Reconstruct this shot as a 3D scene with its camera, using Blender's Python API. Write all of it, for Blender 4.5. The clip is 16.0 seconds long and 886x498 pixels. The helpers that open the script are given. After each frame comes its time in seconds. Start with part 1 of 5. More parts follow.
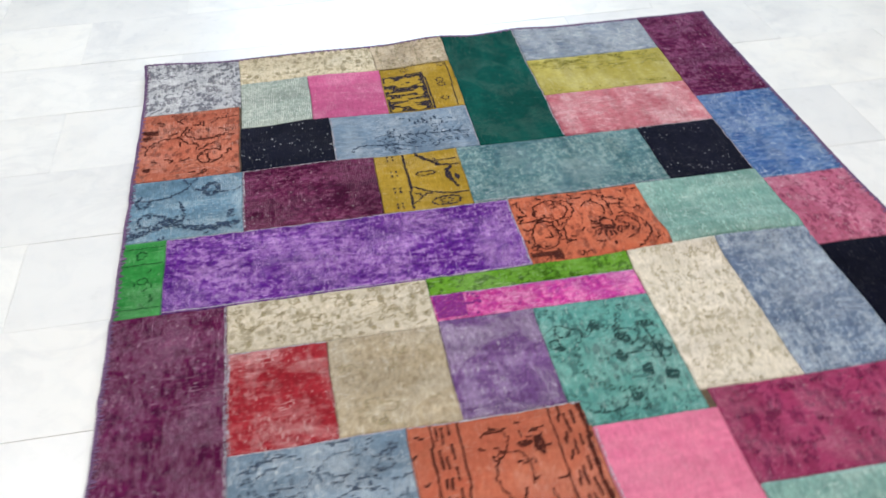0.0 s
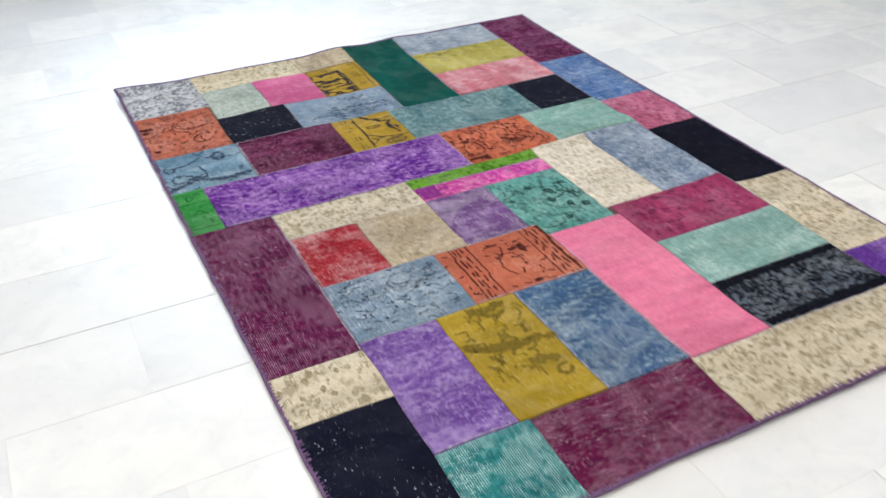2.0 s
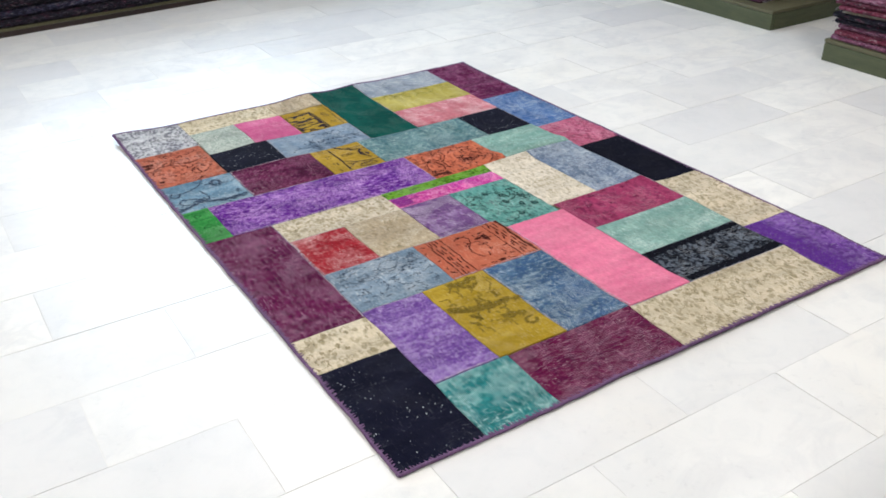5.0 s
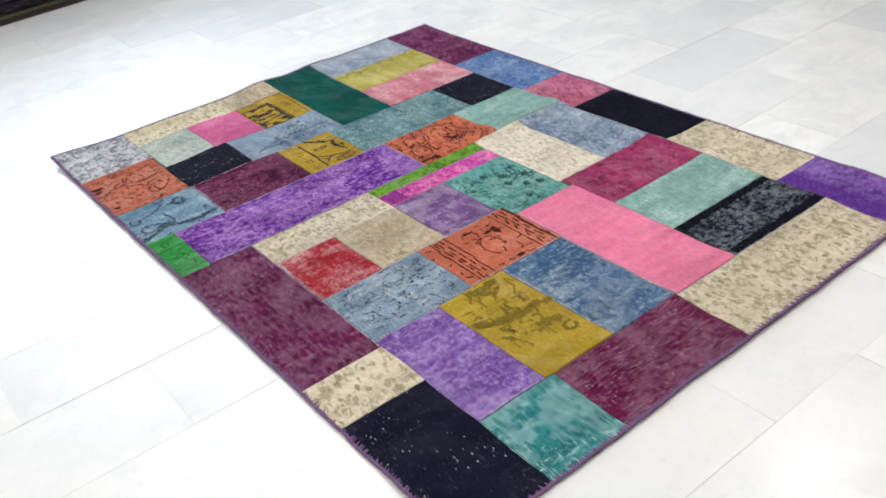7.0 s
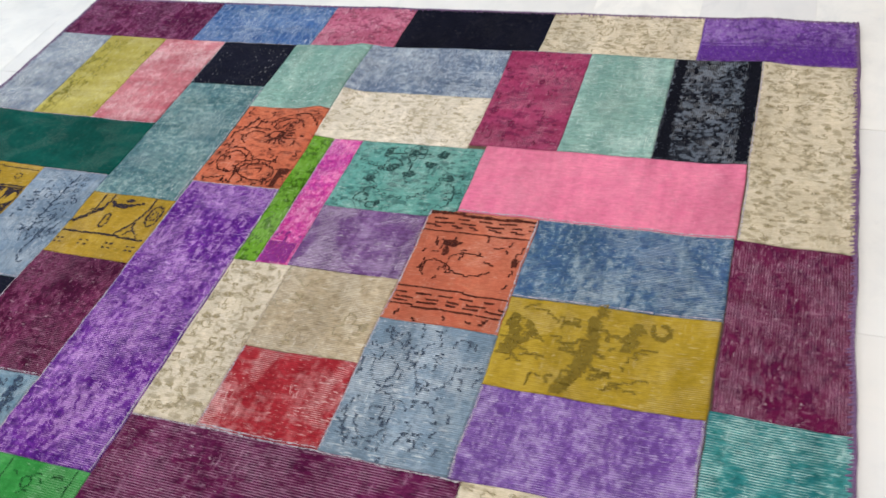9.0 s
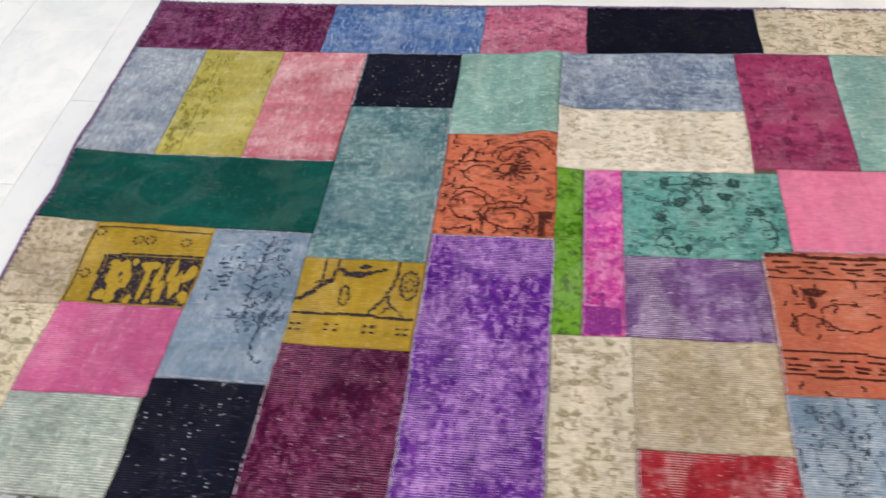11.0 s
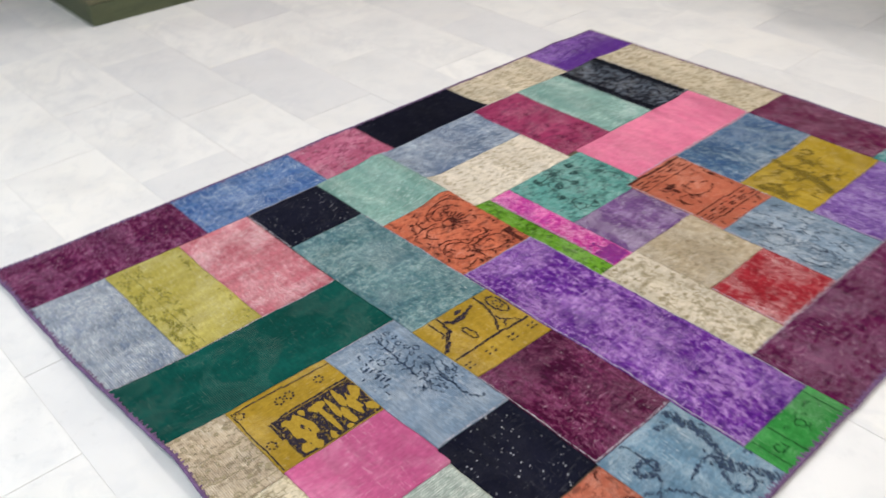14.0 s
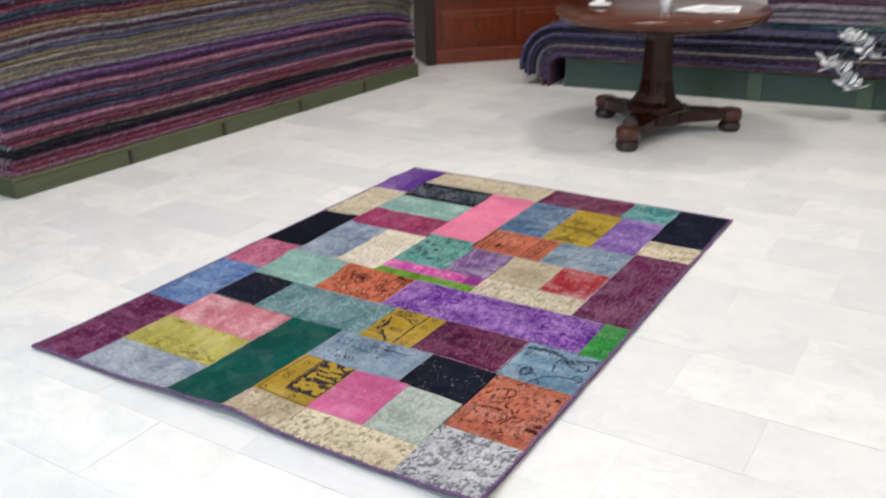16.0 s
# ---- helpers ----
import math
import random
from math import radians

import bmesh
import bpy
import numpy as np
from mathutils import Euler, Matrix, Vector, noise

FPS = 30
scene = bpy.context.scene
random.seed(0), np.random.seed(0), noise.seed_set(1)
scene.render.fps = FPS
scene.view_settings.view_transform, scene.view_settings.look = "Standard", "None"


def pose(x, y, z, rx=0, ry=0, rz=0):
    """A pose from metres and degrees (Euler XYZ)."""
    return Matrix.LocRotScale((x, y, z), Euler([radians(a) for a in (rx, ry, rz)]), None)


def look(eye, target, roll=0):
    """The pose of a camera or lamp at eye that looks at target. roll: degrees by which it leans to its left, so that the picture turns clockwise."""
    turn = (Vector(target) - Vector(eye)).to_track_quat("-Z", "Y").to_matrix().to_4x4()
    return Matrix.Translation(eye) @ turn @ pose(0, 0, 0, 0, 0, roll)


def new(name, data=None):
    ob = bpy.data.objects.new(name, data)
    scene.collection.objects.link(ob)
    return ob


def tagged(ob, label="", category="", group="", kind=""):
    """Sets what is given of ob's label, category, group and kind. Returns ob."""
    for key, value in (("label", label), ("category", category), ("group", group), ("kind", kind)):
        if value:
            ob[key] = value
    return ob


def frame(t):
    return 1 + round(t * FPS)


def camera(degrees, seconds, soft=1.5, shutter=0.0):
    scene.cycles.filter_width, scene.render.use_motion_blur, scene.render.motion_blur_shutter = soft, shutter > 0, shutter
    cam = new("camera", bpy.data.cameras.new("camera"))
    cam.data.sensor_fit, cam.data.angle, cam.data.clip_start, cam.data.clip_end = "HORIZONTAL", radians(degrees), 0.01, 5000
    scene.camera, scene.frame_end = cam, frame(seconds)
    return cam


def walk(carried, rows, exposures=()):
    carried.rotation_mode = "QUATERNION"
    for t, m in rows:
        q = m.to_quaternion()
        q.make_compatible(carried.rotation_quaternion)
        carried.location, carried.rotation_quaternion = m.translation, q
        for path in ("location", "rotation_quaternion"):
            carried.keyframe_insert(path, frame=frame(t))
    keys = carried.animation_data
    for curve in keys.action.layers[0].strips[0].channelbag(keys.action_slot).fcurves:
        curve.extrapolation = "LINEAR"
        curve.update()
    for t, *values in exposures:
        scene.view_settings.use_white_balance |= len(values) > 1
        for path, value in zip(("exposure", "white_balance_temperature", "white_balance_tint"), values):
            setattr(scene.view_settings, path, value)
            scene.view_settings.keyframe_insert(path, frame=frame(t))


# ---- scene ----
cam = camera(53.0, 16.0, soft=1.7, shutter=0.5)
PATH = [
    (0, (0.475, -2.557, 1.287), (0.713, -1.034, 0.012), -1.7),
    (0.5, (0.208, -2.682, 1.317), (0.61, -1.193, 0.043), -1.7),
    (1, (0.055, -2.931, 1.337), (0.54, -1.417, 0.124), -1.0),
    (1.5, (-0.093, -3.149, 1.365), (0.476, -1.626, 0.201), -1.7),
    (2, (-0.306, -3.308, 1.366), (0.437, -1.825, 0.249), -0.6),
    (2.5, (-0.422, -3.476, 1.386), (0.423, -2.033, 0.289), -0.3),
    (3, (-0.487, -3.703, 1.406), (0.344, -2.214, 0.361), -0.8),
    (3.5, (-0.549, -3.767, 1.426), (0.296, -2.251, 0.433), -1.9),
    (4, (-0.631, -3.743, 1.423), (0.257, -2.246, 0.437), -1.3),
    (6.5, (-0.701, -3.568, 1.413), (0.279, -2.155, 0.391), -2.9),
    (7, (-0.604, -3.316, 1.397), (0.357, -1.941, 0.307), -6.7),
    (7.5, (-0.542, -3.044, 1.365), (0.467, -1.795, 0.173), -9.6),
    (8, (-0.558, -2.711, 1.37), (0.629, -1.682, 0.132), -12.6),
    (8.2, (-0.537, -2.613, 1.355), (0.688, -1.665, 0.09), -13.3),
    (10.3, (-0.386, -1.488, 1.303), (0.963, -1.185, -0.142), -5.2),
    (10.5, (-0.344, -1.387, 1.31), (1.0, -1.1, -0.143), -5.5),
    (11, (-0.343, -1.124, 1.295), (1.012, -0.878, -0.155), -4.9),
    (11.5, (-0.376, -0.865, 1.302), (0.985, -0.748, -0.159), -2.8),
    (12, (-0.271, -0.637, 1.263), (1.075, -0.632, -0.216), -1.4),
    (12.5, (-0.151, -0.401, 1.251), (1.151, -0.562, -0.258), -1.8),
    (13, (-0.135, -0.112, 1.274), (1.16, -0.59, -0.173), -4.1),
    (13.5, (-0.269, 0.113, 1.265), (1.016, -0.676, -0.048), -1.7),
    (14, (-0.423, 0.367, 1.348), (0.805, -0.727, 0.21), -1.5),
    (14.5, (-0.505, 0.691, 1.341), (0.625, -0.58, 0.288), -2.5),
    (15, (-0.652, 0.976, 1.356), (0.409, -0.405, 0.373), -0.9),
    (15.5, (-0.818, 1.234, 1.399), (0.234, -0.209, 0.5), -1.6),
    (16, (-0.926, 1.539, 1.448), (0.069, -0.025, 0.697), -1.4),
]
walk(cam, [(t, look(eye, target, roll)) for t, eye, target, roll in PATH],
     exposures=[(0, -0.06, 6420, 11), (4, 0.0, 6420, 11), (8, -0.02, 6420, 11), (10.4, -0.10, 6720, 14), (12.5, -0.16, 6720, 15), (14.2, -0.07, 6640, 13), (16, -0.05, 6620, 13)])

# world and lights: a shop with ceiling downlights and cool daylight from a shop window
world = bpy.data.worlds.new("world")
scene.world = world
world.use_nodes = True
world.node_tree.nodes["Background"].inputs[0].default_value = (0.75, 0.85, 1.0, 1)
world.node_tree.nodes["Background"].inputs[1].default_value = 0.3
CEIL = 3.0


def area_lamp(name, m, sx, sy, power, color):
    data = bpy.data.lights.new(name, "AREA")
    data.shape, data.size, data.size_y, data.energy, data.color = "RECTANGLE", sx, sy, power, color
    ob = new(name, data)
    ob.matrix_world = m
    return ob


LAMPS = [(-1.2, 0.6), (1.0, 0.6), (3.0, 0.6), (-1.2, -1.6), (1.0, -1.6), (3.0, -1.6), (-1.2, -3.8), (1.0, -3.8), (3.0, -3.8)]
for lx, ly in LAMPS:
    area_lamp("ceiling_lamp_light", pose(lx, ly, CEIL - 0.06), 0.32, 0.32, {(3.0, 0.6): 8.0, (-1.2, -3.8): 34.0, (1.0, -3.8): 20.5}.get((lx, ly), 20.5), (1.0, 0.97, 0.93))
area_lamp("window_daylight", pose(1.1, 3.32, 1.75, 90, 0, 0) @ pose(0, 0, 0, 180), 2.2, 1.9, 135, (0.58, 0.79, 1.0))


# ---- materials ----
def lin(h):
    c = [int(h[i:i + 2], 16) / 255 for i in (0, 2, 4)]
    return [v / 12.92 if v <= 0.04045 else ((v + 0.055) / 1.055) ** 2.4 for v in c]


class Mat:
    """A small helper to write node materials."""

    def __init__(self, name, rough=0.8, metal=0.0, spec=0.5):
        self.m = bpy.data.materials.new(name)
        self.m.use_nodes = True
        self.t = self.m.node_tree
        self.b = self.t.nodes["Principled BSDF"]
        self.b.inputs["Roughness"].default_value = rough
        self.b.inputs["Metallic"].default_value = metal
        self.b.inputs["Specular IOR Level"].default_value = spec
        self.co = self.t.nodes.new("ShaderNodeTexCoord").outputs["Object"]

    def link(self, a, b):
        self.t.links.new(a, b)

    def put(self, socket, v):
        if hasattr(v, "is_linked"):
            self.link(v, socket)
        elif isinstance(v, str):
            socket.default_value = (*lin(v), 1)
        elif isinstance(v, (list, tuple)) and len(v) == 3 and socket.type == "RGBA":
            socket.default_value = (*v, 1)
        else:
            socket.default_value = v
        return self

    def map(self, scale=(1, 1, 1), loc=(0, 0, 0), rot=0.0, src=None):
        n = self.t.nodes.new("ShaderNodeMapping")
        n.inputs["Scale"].default_value, n.inputs["Location"].default_value = scale, loc
        n.inputs["Rotation"].default_value = (0, 0, rot)
        self.link(src or self.co, n.inputs[0])
        return n.outputs[0]

    def noise(self, scale, detail=4, rough=0.6, dist=0.0, vec=None):
        n = self.t.nodes.new("ShaderNodeTexNoise")
        n.inputs["Scale"].default_value, n.inputs["Detail"].default_value = scale, detail
        n.inputs["Roughness"].default_value, n.inputs["Distortion"].default_value = rough, dist
        self.link(vec or self.co, n.inputs["Vector"])
        return n.outputs["Fac"]

    def voronoi(self, scale, feature="F1", vec=None, out="Distance"):
        n = self.t.nodes.new("ShaderNodeTexVoronoi")
        n.feature = feature
        n.inputs["Scale"].default_value = scale
        self.link(vec or self.co, n.inputs["Vector"])
        return n.outputs[out]

    def wave(self, scale, axis="X", dist=0.0, vec=None):
        n = self.t.nodes.new("ShaderNodeTexWave")
        n.bands_direction = axis
        n.inputs["Scale"].default_value, n.inputs["Distortion"].default_value = scale, dist
        n.inputs["Detail"].default_value = 1
        self.link(vec or self.co, n.inputs["Vector"])
        return n.outputs["Fac"]

    def ramp(self, fac, *stops):
        n = self.t.nodes.new("ShaderNodeMapRange")
        n.inputs["From Min"].default_value, n.inputs["From Max"].default_value = stops[0], stops[1]
        n.inputs["To Min"].default_value, n.inputs["To Max"].default_value = (stops[2], stops[3]) if len(stops) > 2 else (0, 1)
        self.link(fac, n.inputs["Value"])
        return n.outputs[0]

    def math(self, op, a, b=0.0):
        n = self.t.nodes.new("ShaderNodeMath")
        n.operation = op
        self.put(n.inputs[0], a), self.put(n.inputs[1], b)
        return n.outputs[0]

    def mix(self, fac, a, b, mode="MIX"):
        n = self.t.nodes.new("ShaderNodeMix")
        n.data_type, n.blend_type = "RGBA", mode
        self.put(n.inputs[0], fac), self.put(n.inputs[6], a), self.put(n.inputs[7], b)
        return n.outputs[2]

    def random(self):
        return self.t.nodes.new("ShaderNodeObjectInfo").outputs["Random"]

    def hue(self, color, value):
        n = self.t.nodes.new("ShaderNodeHueSaturation")
        self.put(n.inputs["Value"], value), self.put(n.inputs["Color"], color)
        return n.outputs[0]

    def done(self, color, bump=None, strength=0.3, distance=0.002, rough=None):
        self.put(self.b.inputs["Base Color"], color)
        if rough is not None:
            self.put(self.b.inputs["Roughness"], rough)
        if bump is not None:
            n = self.t.nodes.new("ShaderNodeBump")
            n.inputs["Strength"].default_value, n.inputs["Distance"].default_value = strength, distance
            self.link(bump, n.inputs["Height"])
            self.link(n.outputs[0], self.b.inputs["Normal"])
        return self.m


# pieces whose old pattern is drawn piece by piece further down
DRAWN = ("cream_strip", "beige_strip", "cream_leafy", "cream_sprig", "cream_long", "cream_vine", "cream_block", "teal_flower", "orange_flower", "orange_scroll", "sand", "raspberry")


def wool(name, c1, c2, worn, style="worn", rib="X", ink="1a1420", wear=0.5, seed=0.0):
    """Overdyed, sheared wool: two dye tones, ribs of the weave, bare warp where the pile is worn, remains of an old pattern."""
    m = Mat(name, 0.95, 0, 0.06)
    base = m.map(loc=(seed * 3.1, seed * 1.7, 0))
    thread = m.map(scale=(1, 0.3, 1) if rib == "X" else (0.3, 1, 1), loc=(seed, seed * 2, 0))
    cross = m.map(scale=(0.25, 1, 1) if rib == "X" else (1, 0.25, 1), loc=(seed, seed * 2, 0))
    snap = m.t.nodes.new("ShaderNodeVectorMath")
    snap.operation = "SNAP"
    snap.inputs[1].default_value = (0.0026, 0.0026, 0.5)
    m.link(base, snap.inputs[0])
    knot = snap.outputs[0]
    big = m.noise(5, 3, 0.6, 0.6, base)
    mid = m.noise(45, 3, 0.7, 0.4, base)
    abrash = m.noise(22, 4, 0.7, 0.2, cross)
    along = m.noise(40, 3, 0.65, 0.2, thread)
    tone = m.math("ADD", m.math("MULTIPLY", big, 0.4), m.math("ADD", m.math("MULTIPLY", mid, 0.3), m.math("MULTIPLY", abrash, 0.3)))
    color = m.mix(m.ramp(tone, 0.40, 0.60), c1, c2)
    ribs = m.wave(70, rib, 1.2, base)
    rib_line = m.ramp(ribs, 0.62, 0.84)
    light = m.mix({"mottle": 0.14, "ribbed": 0.24}.get(style, 0.42), worn, "efebe6")
    # rubbed places: broad zones, broken into streaks and single threads
    zone = m.math("ADD", m.math("MULTIPLY", m.noise(7, 3, 0.6, 0.5, base), 0.5), m.math("MULTIPLY", abrash, 0.5))
    rub = m.ramp(m.math("ADD", m.math("MULTIPLY", zone, 0.65), m.math("MULTIPLY", m.noise(70, 3, 0.7, 0.3, base), 0.35)), 0.50, 0.57)
    rub2 = m.ramp(m.math("ADD", m.math("MULTIPLY", zone, 0.5), m.math("MULTIPLY", along, 0.5)), 0.52, 0.58)
    color = m.mix(m.math("MULTIPLY", rub, {"ribbed": 0.1, "speckle": 0.0, "mottle": 0.22}.get(style, 0.36) * wear), color, worn)
    color = m.mix(m.math("MULTIPLY", rub2, {"ribbed": 0.1, "speckle": 0.0}.get(style, 0.35) * wear), color, worn)
    lines = m.math("MULTIPLY", rib_line, m.ramp(m.noise(8, 3, 0.6, 0.6, m.map(loc=(seed + 9, 4, 0))), 0.50, 0.58))
    if style == "mottle":
        fl = m.map(scale=(0.6, 1, 1) if rib == "X" else (1, 0.6, 1), src=knot)
        v = m.math("ADD", m.math("MULTIPLY", m.noise(72, 4, 0.75, 0.4, fl), 0.7), m.math("MULTIPLY", m.noise(13, 2, 0.6, 0.8, fl), 0.3))
        color = m.mix(m.math("MULTIPLY", m.ramp(v, 0.535, 0.565), 0.42 * wear + 0.05), color, worn)
        color = m.mix(m.math("MULTIPLY", m.ramp(v, 0.485, 0.445), 0.6), color, ink)
        color = m.mix(m.math("MULTIPLY", m.ramp(big, 0.52, 0.62), 0.45), color, ink)
        bare = m.ramp(m.noise(4.5, 3, 0.65, 0.5, m.map(loc=(seed * 3 + 2, seed + 8, 0))), 0.49, 0.57)
        broken = m.ramp(m.noise(60, 3, 0.7, 0.1, thread), 0.36, 0.50)
        lines = m.math("MULTIPLY", rib_line, m.math("MAXIMUM", m.math("MULTIPLY", bare, broken), m.math("MULTIPLY", m.ramp(v, 0.50, 0.54), 0.75)))
    if style in ("floral", "bloom"):
        marks = None
        for k, (turn, dens) in enumerate(((0.7, 50.0), (-0.6, 57.0))):
            warp = m.map(scale=(1, 0.5, 1), loc=(seed * 2 + k, seed + 3 * k, 0), rot=turn, src=knot)
            cell = m.ramp(m.voronoi(dens, vec=warp), 0.36, 0.27)
            cell = m.math("MULTIPLY", cell, m.ramp(m.noise(14, 2, 0.5, 0, m.map(loc=(seed * 5 + k, 1, 0))), 0.40, 0.48))
            marks = cell if marks is None else m.math("MAXIMUM", marks, cell)
        n1 = m.noise(15, 2, 0.5, 1.6, knot)
        line = m.ramp(m.math("ABSOLUTE", m.math("SUBTRACT", n1, 0.5)), 0.024, 0.014)
        share = m.ramp(m.noise(13, 2, 0.5, 0.0, m.map(loc=(seed * 5 + 3, 1, 0))), 0.40, 0.48)
        marks = m.math("MAXIMUM", m.math("MULTIPLY", line, share), marks)
        if style == "bloom":
            marks = m.math("MAXIMUM", marks, m.ramp(m.noise(26, 2, 0.5, 1.4, knot), 0.56, 0.58))
        marks = m.math("MULTIPLY", marks, m.ramp(m.noise(110, 2, 0.6, 0, base), 0.30, 0.46))
        color = m.mix(m.math("MULTIPLY", marks, 0.55 if name[5:] in DRAWN else 0.8), color, ink)
    if style == "ribbed":
        patchy = m.math("ADD", m.math("MULTIPLY", m.noise(9, 3, 0.6, 0.5, base), 0.5), m.math("MULTIPLY", m.noise(90, 3, 0.7, 0.2, thread), 0.5))
        lines = m.math("MULTIPLY", m.ramp(m.wave(62, rib, 0.5, base), 0.55, 0.90), m.ramp(patchy, 0.44, 0.56))
        dash = m.math("MULTIPLY", m.ramp(m.noise(80, 3, 0.7, 0, cross), 0.60, 0.66), m.ramp(abrash, 0.45, 0.55))
        lines = m.math("MINIMUM", m.math("MULTIPLY", m.math("MAXIMUM", lines, m.math("MULTIPLY", dash, 0.6)), 1.35), 1.35)
        color = m.mix(m.math("MULTIPLY", m.ramp(m.noise(42, 3, 0.7, 0.8, knot), 0.50, 0.40), 0.5), color, ink)
    if style == "speckle":
        cells = m.voronoi(105, vec=m.map(scale=(1, 0.55, 1) if rib == "X" else (0.55, 1, 1), loc=(seed, seed * 2, 0)))
        keep = m.ramp(m.noise(16, 3, 0.6, 0.4, base), 0.57 - wear, 0.64 - wear)
        color = m.mix(m.math("MULTIPLY", m.math("MULTIPLY", m.ramp(cells, 0.19, 0.10), keep), 0.85), color, worn)
        lines = m.math("MULTIPLY", lines, 0.2)
    strength = {"speckle": 0.08, "mottle": 0.08 + 0.80 * min(wear, 0.8), "ribbed": 0.10 + 0.70 * min(wear, 0.85)}.get(style, 0.04 + 0.62 * min(wear, 0.85))
    color = m.mix(m.math("MULTIPLY", lines, strength), color, light)
    amp = 0.09 + 0.22 * min(wear, 1.0)
    grain = m.noise(190, 3, 0.7, 0.1, thread)
    band = m.noise(10, 4, 0.65, 0.3, cross)
    weave = m.ramp(m.wave(88, "Y" if rib == "X" else "X", 2.0, base), 0.0, 1.0, 0.93, 1.05)
    value = m.math("MULTIPLY", m.ramp(grain, 0.32, 0.68, 1 - amp * 1.1, 1 + amp), m.math("MULTIPLY", m.ramp(band, 0.36, 0.64, 0.85, 1.12), m.math("MULTIPLY", weave, m.ramp(ribs, 0.0, 1.0, 0.99 - 0.13 * min(wear, 1.0) ** 1.5, 1.0 + 0.06 * min(wear, 1.0)))))
    color = m.hue(color, value)
    # bare cotton threads showing as short pale dashes, both ways of the weave
    for k, (sx, sy) in enumerate(((1, 0.15), (0.15, 1))):
        main = (k == 0) == (rib == "X")
        dash = m.ramp(m.noise(235, 2, 0.55, 0, m.map(scale=(sx, sy, 1), loc=(seed * 4 + k, seed + k, 0))), 0.61, 0.67)
        where = m.ramp(m.noise(7.5, 3, 0.65, 0.4, m.map(loc=(seed * 2, 5 + 3 * k, 0))), 0.47 if main else 0.50, 0.58)
        amount = 0.03 if style == "speckle" else (0.02 + 0.85 * min(wear, 0.9)) * (1.0 if main else 0.75)
        color = m.mix(m.math("MULTIPLY", m.math("MULTIPLY", dash, where), amount), color, light)
    fleck = m.ramp(m.noise(215, 2, 0.5, 0, m.map(scale=(1, 0.34, 1) if rib == "X" else (0.34, 1, 1), loc=(seed * 6 + 1, seed * 3, 0))), 0.665, 0.705)
    spread = m.ramp(m.noise(9, 3, 0.7, 0.3, m.map(loc=(seed * 7, 2, 0))), 0.40, 0.56)
    color = m.mix(m.math("MULTIPLY", m.math("MULTIPLY", fleck, spread), 0.10 if style == "speckle" else 0.42 if wear >= 0.4 else 0.7 * wear), color, m.mix(0.55, worn, "f2eeea"))
    height = m.math("ADD", m.math("MULTIPLY", ribs, 0.08 + 0.75 * min(wear, 0.8)), m.math("ADD", m.math("MULTIPLY", grain, 0.9), m.math("MULTIPLY", mid, 0.7)))
    return m.done(color, height, 0.6, 0.003)


def plain(name, c1, c2, rough=0.6, scale=12.0, bump=0.15, spec=0.5, metal=0.0, stretch=(1, 1, 1)):
    m = Mat(name, rough, metal, spec)
    f = m.noise(scale, 5, 0.65, 0.4, m.map(scale=stretch))
    g = m.noise(scale * 7, 3, 0.6, 0, m.map(scale=stretch))
    fac = m.ramp(m.math("ADD", m.math("MULTIPLY", f, 0.7), m.math("MULTIPLY", g, 0.3)), 0.32, 0.68)
    return m.done(m.mix(fac, c1, c2), g, bump, 0.002)


def marble():
    m = Mat("white_marble", 0.3, 0, 0.5)
    r = m.random()
    n = m.t.nodes.new("ShaderNodeVectorMath")
    n.operation = "MULTIPLY_ADD"
    n.inputs[1].default_value = (1, 1, 1)
    comb = m.t.nodes.new("ShaderNodeCombineXYZ")
    m.put(comb.inputs[0], m.math("MULTIPLY", r, 37.0)), m.put(comb.inputs[1], m.math("MULTIPLY", r, 91.0)), m.put(comb.inputs[2], 0.0)
    m.link(m.co, n.inputs[0]), m.link(comb.outputs[0], n.inputs[2])
    co = n.outputs[0]
    cloud = m.noise(4, 2, 0.5, 0.5, co)
    tone = m.mix(m.ramp(r, 0.0, 1.0), "dcdbd9", "ebe9e4")
    tone = m.mix(m.ramp(m.math("FRACT", m.math("MULTIPLY", r, 7.31)), 0.84, 0.88), tone, "dad9d8")
    color = m.mix(m.math("MULTIPLY", m.ramp(cloud, 0.45, 0.72), 0.5), tone, "d0d0d0")
    color = m.mix(m.math("MULTIPLY", m.ramp(m.noise(2.2, 3, 0.5, 0, co), 0.5, 0.75), 0.2), color, "e8e0d0")
    color = m.mix(m.math("MULTIPLY", m.ramp(m.noise(13, 4, 0.6, 0.9, co), 0.48, 0.70), 0.38), color, "d0d1d1")
    vein = m.ramp(m.math("ABSOLUTE", m.math("SUBTRACT", m.noise(3.2, 5, 0.6, 1.1, m.map(scale=(1, 1.7, 1), rot=0.6, src=co)), 0.5)), 0.07, 0.0)
    color = m.mix(m.math("MULTIPLY", vein, m.ramp(m.noise(1.9, 2, 0.5, 0, co), 0.48, 0.62, 0.0, 0.24)), color, "bcbdc0")
    color = m.mix(m.math("MULTIPLY", m.ramp(m.noise(34, 4, 0.7, 0.3, co), 0.56, 0.70), m.ramp(cloud, 0.42, 0.62, 0.0, 0.30)), color, "bcbcbc")
    rough = m.ramp(m.noise(2.5, 1, 0.5, 0, co), 0.3, 0.7, 0.28, 0.40)
    return m.done(color, rough=rough)


